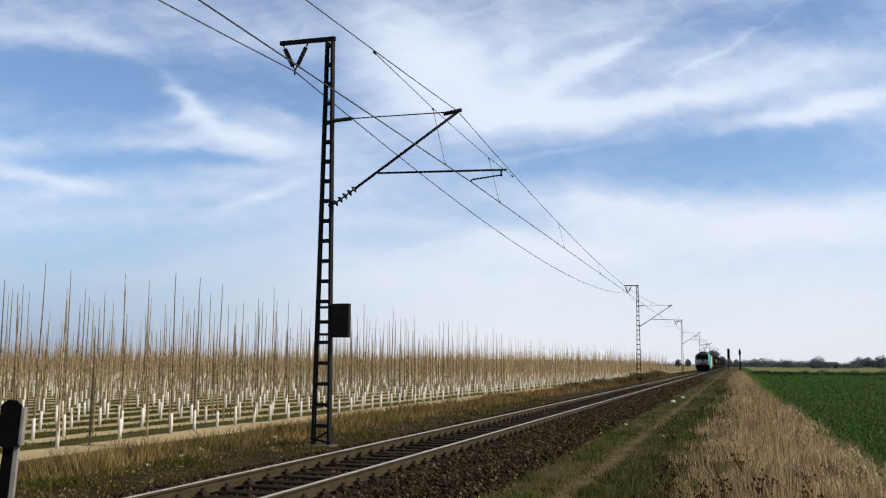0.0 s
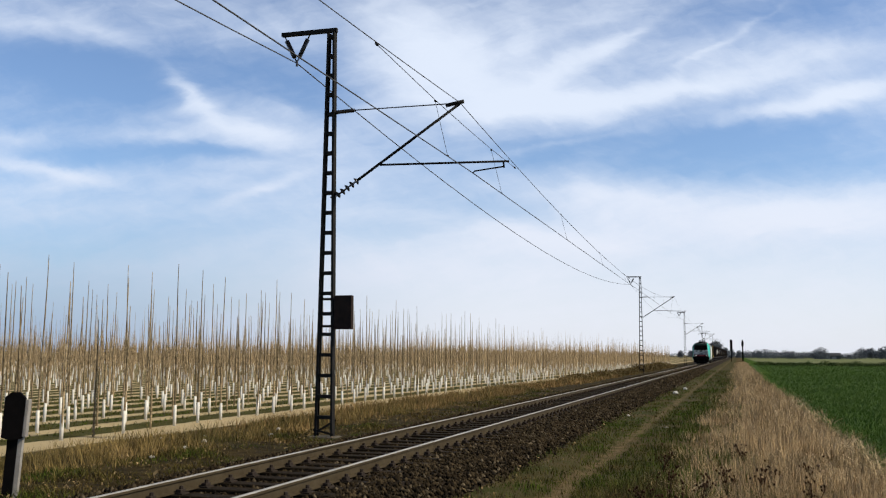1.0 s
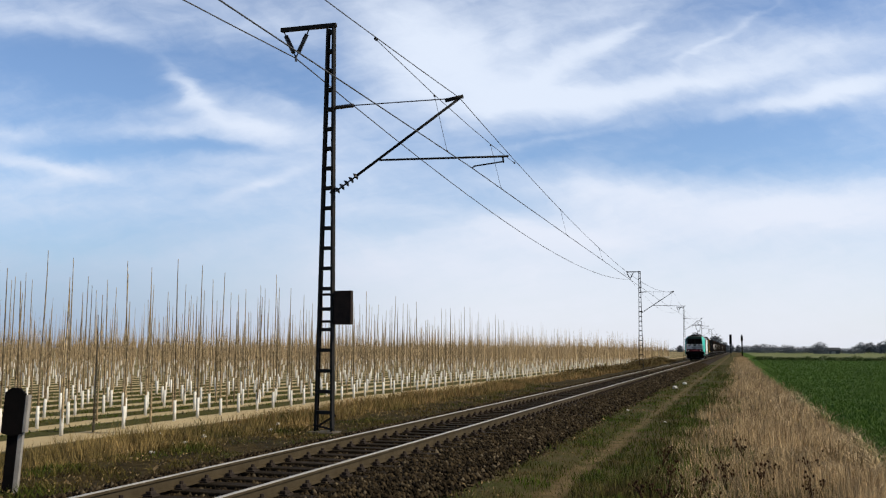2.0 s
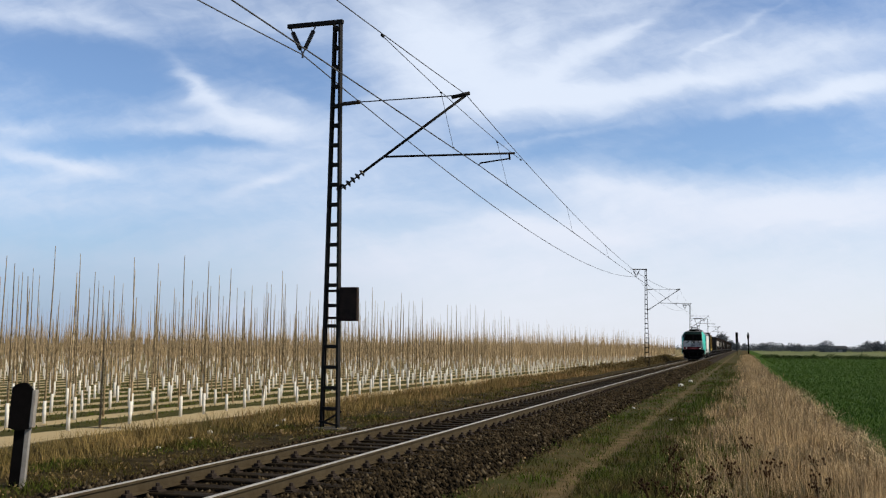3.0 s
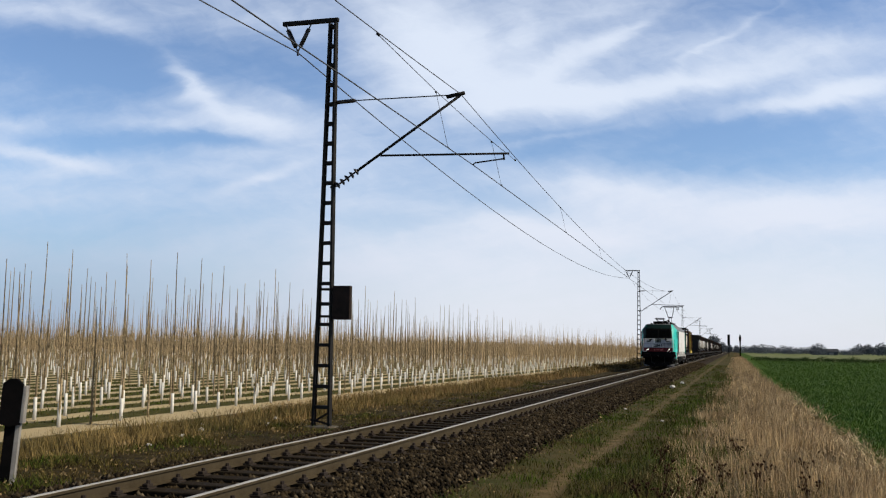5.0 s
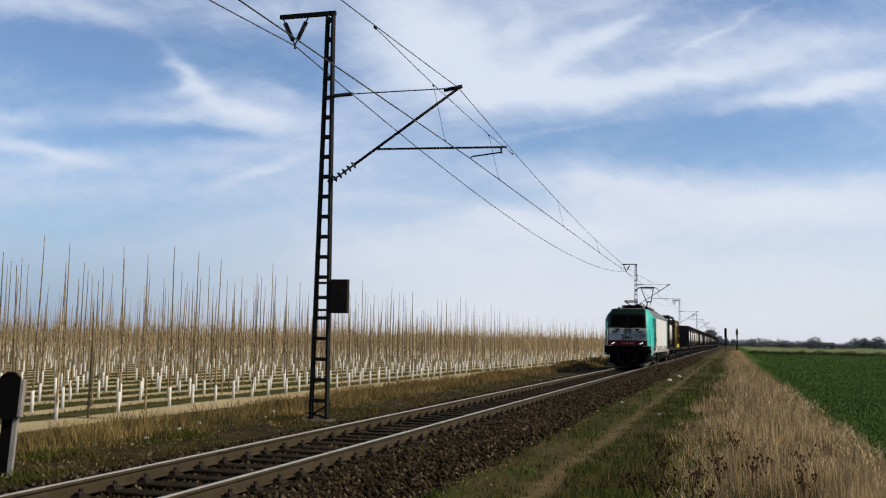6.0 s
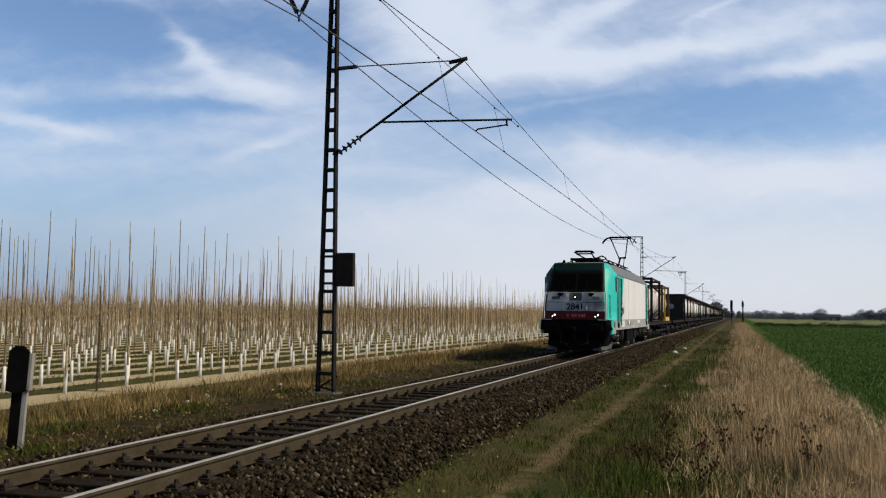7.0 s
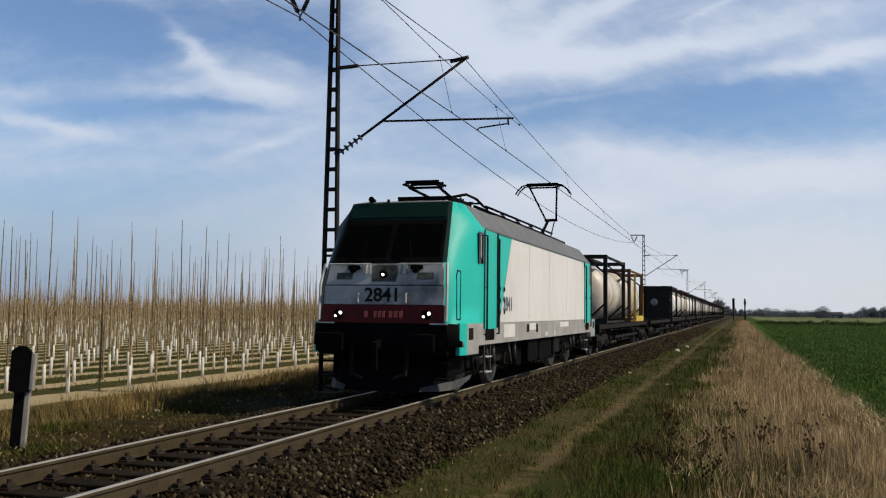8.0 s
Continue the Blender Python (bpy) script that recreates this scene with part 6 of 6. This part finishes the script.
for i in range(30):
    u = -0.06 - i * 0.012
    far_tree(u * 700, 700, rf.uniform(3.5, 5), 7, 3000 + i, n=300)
# dark bushes at the far edge of the field
for i in range(34):
    u = 0.020 + i * 0.0062 + rf.uniform(-0.0015, 0.0015)
    d = 200 + rf.uniform(-4, 6)
    b = thing("field_bush", pose(u * d, d, -0.5), "low dark green bush at the field edge", "bush", "bushes along the field edge")
    hb = rf.uniform(0.5, 1.0) * (1.4 if i % 5 == 0 else 1)
    V, F = twiggy(rf, 260, 1, hb, rf.uniform(0.9, 1.9), 0.14)
    part("foliage", raw("foliage", V, F, M_HEDGE), M_HEDGE, b)

# barn colours greyed to carry the haze of distance
M_BARN = mat("hazy barn wall", (0.09, 0.095, 0.105), (0.075, 0.08, 0.09), 0.3, 0.9)
M_BARNROOF = mat("hazy barn roof", (0.055, 0.06, 0.07), (0.045, 0.05, 0.058), 0.3, 0.9)


def make_barn(x, y, w, h):
    b = thing("barn", pose(x, y, -0.6), "long low dark barn among the far trees", "barn")
    bm = bmesh.new()
    box(bm, -w / 2, w / 2, -5, 5, 0, h)
    part("wall", bm, M_BARN, b)
    bm = bmesh.new()
    loft(bm, [[(x_, -5.6, h), (x_, 0, h + 1.6), (x_, 5.6, h), (x_, 0, h - 0.1)] for x_ in (-w / 2 - 0.6, w / 2 + 0.6)])
    bmesh.ops.recalc_face_normals(bm, faces=bm.faces)
    part("roof", bm, M_BARNROOF, b)
    for k in range(3):
        bm = bmesh.new()
        box(bm, -w / 4 + k * w / 4 - 1.2, -w / 4 + k * w / 4 + 1.2, -5.1, -4.98, 0, h * 0.75)
        part("barn_door", bm, M_PLACARD, b)


make_barn(0.085 * 590, 590, 14, 2.3)
make_barn(0.185 * 590, 590, 10, 2.3)


def make_signal(x, y, low, high, back=False):
    s = thing("railway_signal", pose(x, y, -0.5, 0, 0, 180 if back else 0), "dark railway light signal on a thin post" if not back else "dark railway signal on a stout post, seen from behind", "signal")
    bm = bmesh.new()
    rod(bm, (0, 0, 0), (0, 0, high + (0.6 if back else 0)), 0.09 if not back else 0.22, n=8)
    part("signal_post", bm, M_BLACK, s)
    bm = bmesh.new()
    box(bm, -0.38, 0.38, -0.12, 0.12, low, high, 0.08)
    part("signal_head", bm, M_BLACK, s)
    for k in range(3):
        z = low + (k + 0.5) * (high - low) / 3
        bm = bmesh.new()
        rod(bm, (0, -0.12, z), (0, -0.35, z), 0.16, n=10)
        part("lamp_hood", bm, M_BLACK, s)


make_signal(-1.9, 300, 3.8, 6.9)
make_signal(1.6, 330, 5.2, 6.7, True)


# ---- ballast stones and sleepers ----
def stones(name, y0, y1, dens, size, seed):
    r = np.random.default_rng(seed)
    n = int((y1 - y0) * 5.3 * dens)
    u = r.uniform(-2.65, 2.65, n)
    y = r.uniform(y0, y1, n)
    a = np.abs(u)
    top = np.interp(a, [0, 0.6, 1.0, 1.72, 2.05, 2.45, 2.65], [-0.235, -0.235, -0.205, -0.19, -0.265, -0.41, -0.46])
    keep = (np.abs(a - GAUGE) > 0.085) & (r.random(n) < np.interp(a, [2.2, 2.65], [1.0, 0.35]))
    u, y, top = u[keep], y[keep], top[keep]
    n = len(u)
    base = np.array([(1, 0, 0), (-1, 0, 0), (0, 1, 0), (0, -1, 0), (0, 0, 1), (0, 0, -1)], dtype=float)
    tri = np.array([(0, 2, 4), (2, 1, 4), (1, 3, 4), (3, 0, 4), (2, 0, 5), (1, 2, 5), (3, 1, 5), (0, 3, 5)])
    s = r.uniform(0.55, 1.25, (n, 1, 1)) * size * r.uniform(0.6, 1.3, (n, 1, 3))
    V = base[None] * s * r.uniform(0.7, 1.3, (n, 6, 1))
    ang = r.uniform(0, 6.28, n)
    c, q = np.cos(ang)[:, None], np.sin(ang)[:, None]
    V = np.stack([V[:, :, 0] * c - V[:, :, 1] * q, V[:, :, 0] * q + V[:, :, 1] * c, V[:, :, 2] + V[:, :, 0] * r.uniform(-0.5, 0.5, (n, 1))], 2)
    V += np.stack([XT + u, y, top + r.uniform(-0.01, 0.015, n)], 1)[:, None, :]
    F = (tri[None] + (np.arange(n) * 6)[:, None, None]).reshape(-1, 3)
    tagged(new(name, raw(name, V.reshape(-1, 3), F, [M_STONE, M_STONEPALE], np.repeat(r.random(n) < 0.10, 8).astype(np.int32))), "loose brown ballast stones of the track bed", "gravel", kind="stuff")


stones("ballast_gravel", -12, 5, 110, 0.05, 30)
stones("ballast_gravel", 5, 26, 290, 0.039, 31)
stones("ballast_gravel", 26, 60, 110, 0.050, 32)
stones("ballast_gravel", 60, 130, 28, 0.08, 33)

M_PALESTONE = mat("pale stone", (0.62, 0.60, 0.55), (0.45, 0.43, 0.40), 6, 0.9, 0, 0.3)


def make_rock(x, y, size, seed, z=None):
    r = np.random.default_rng(seed)
    bm = bmesh.new()
    bmesh.ops.create_icosphere(bm, subdivisions=2, radius=1.0)
    for v in bm.verts:
        v.co = v.co * (1 + 0.25 * noise.noise(v.co * 1.5 + Vector((seed, 0, 0))))
        v.co = Vector((v.co.x * size, v.co.y * size * 1.2, v.co.z * size * 0.7))
    ob = part("stone", bm, M_PALESTONE, None, m=pose(x, y, (ground_z(x, y) if z is None else z) + size * 0.3))
    tagged(ob, "pale loose stone lying beside the track", "stone", "pale stones")


for i, (x, y, s) in enumerate(((-4.3, 44.0, 0.16), (-4.45, 45.0, 0.12), (-3.2, 50.5, 0.15), (-3.1, 58.0, 0.12), (-2.0, 27.0, 0.05), (-11.2, 17.2, 0.06), (-11.5, 18.4, 0.07), (-12.2, 19.5, 0.06), (-11.0, 20.6, 0.07), (-12.9, 18.8, 0.05), (-10.9, 15.6, 0.05), (-11.8, 22.5, 0.06), (-3.6, 32.0, 0.05))):
    make_rock(x, y, s, i + 1)


def make_sleepers():
    bm = bmesh.new()
    box(bm, -1.3, 1.3, -0.13, 0.13, -0.36, -0.176, 0.018)
    sleeper = finish(bm, "sleeper", M_SLEEPER)
    bm = bmesh.new()
    box(bm, -0.19, 0.19, -0.085, 0.085, -0.178, -0.158)
    for s in (-1, 1):
        box(bm, s * 0.115 - 0.04, s * 0.115 + 0.04, -0.06, 0.06, -0.16, -0.115, 0.008)
        rod(bm, (s * 0.125, 0, -0.13), (s * 0.125, 0, -0.075), 0.028, n=6)
    clip = finish(bm, "rail_plate", M_CLIP)
    r = np.random.default_rng(5)
    for k in range(300):
        y = -12.05 + k * 0.61
        ob = part("sleeper", sleeper, M_SLEEPER, TRACK, m=pose(r.normal(0, 0.012), y + r.normal(0, 0.012), r.normal(0, 0.004), 0, 0, r.normal(0, 0.4)))
        if k < 145:
            for s in (-1, 1):
                part("rail_plate", clip, M_CLIP, ob, m=pose(s * GAUGE, 0, 0))


make_sleepers()


# ---- what moves ----
def motions():
    steps = [0.5 * k for k in range(17)]
    frames_all = [k / FPS for k in range(8 * FPS + 1)]
    walk(LOCO, [(t, pose(XT, train_y(t), 0)) for t in steps])
    for y, (wagon, sets) in WAGONS:
        walk(wagon, [(t, pose(XT, train_y(t) + y, 0)) for t in steps])
    for ob in LOCO_SETS:
        walk(ob, [(t, pose(0, ob.location.y, 0.61, math.degrees((train_y(0) - train_y(t)) / 0.61))) for t in frames_all])
    for y, (wagon, sets) in WAGONS[:2]:
        for ob in sets:
            walk(ob, [(t, pose(0, ob.location.y, 0.46, math.degrees((train_y(0) - train_y(t)) / 0.46))) for t in frames_all])


motions()
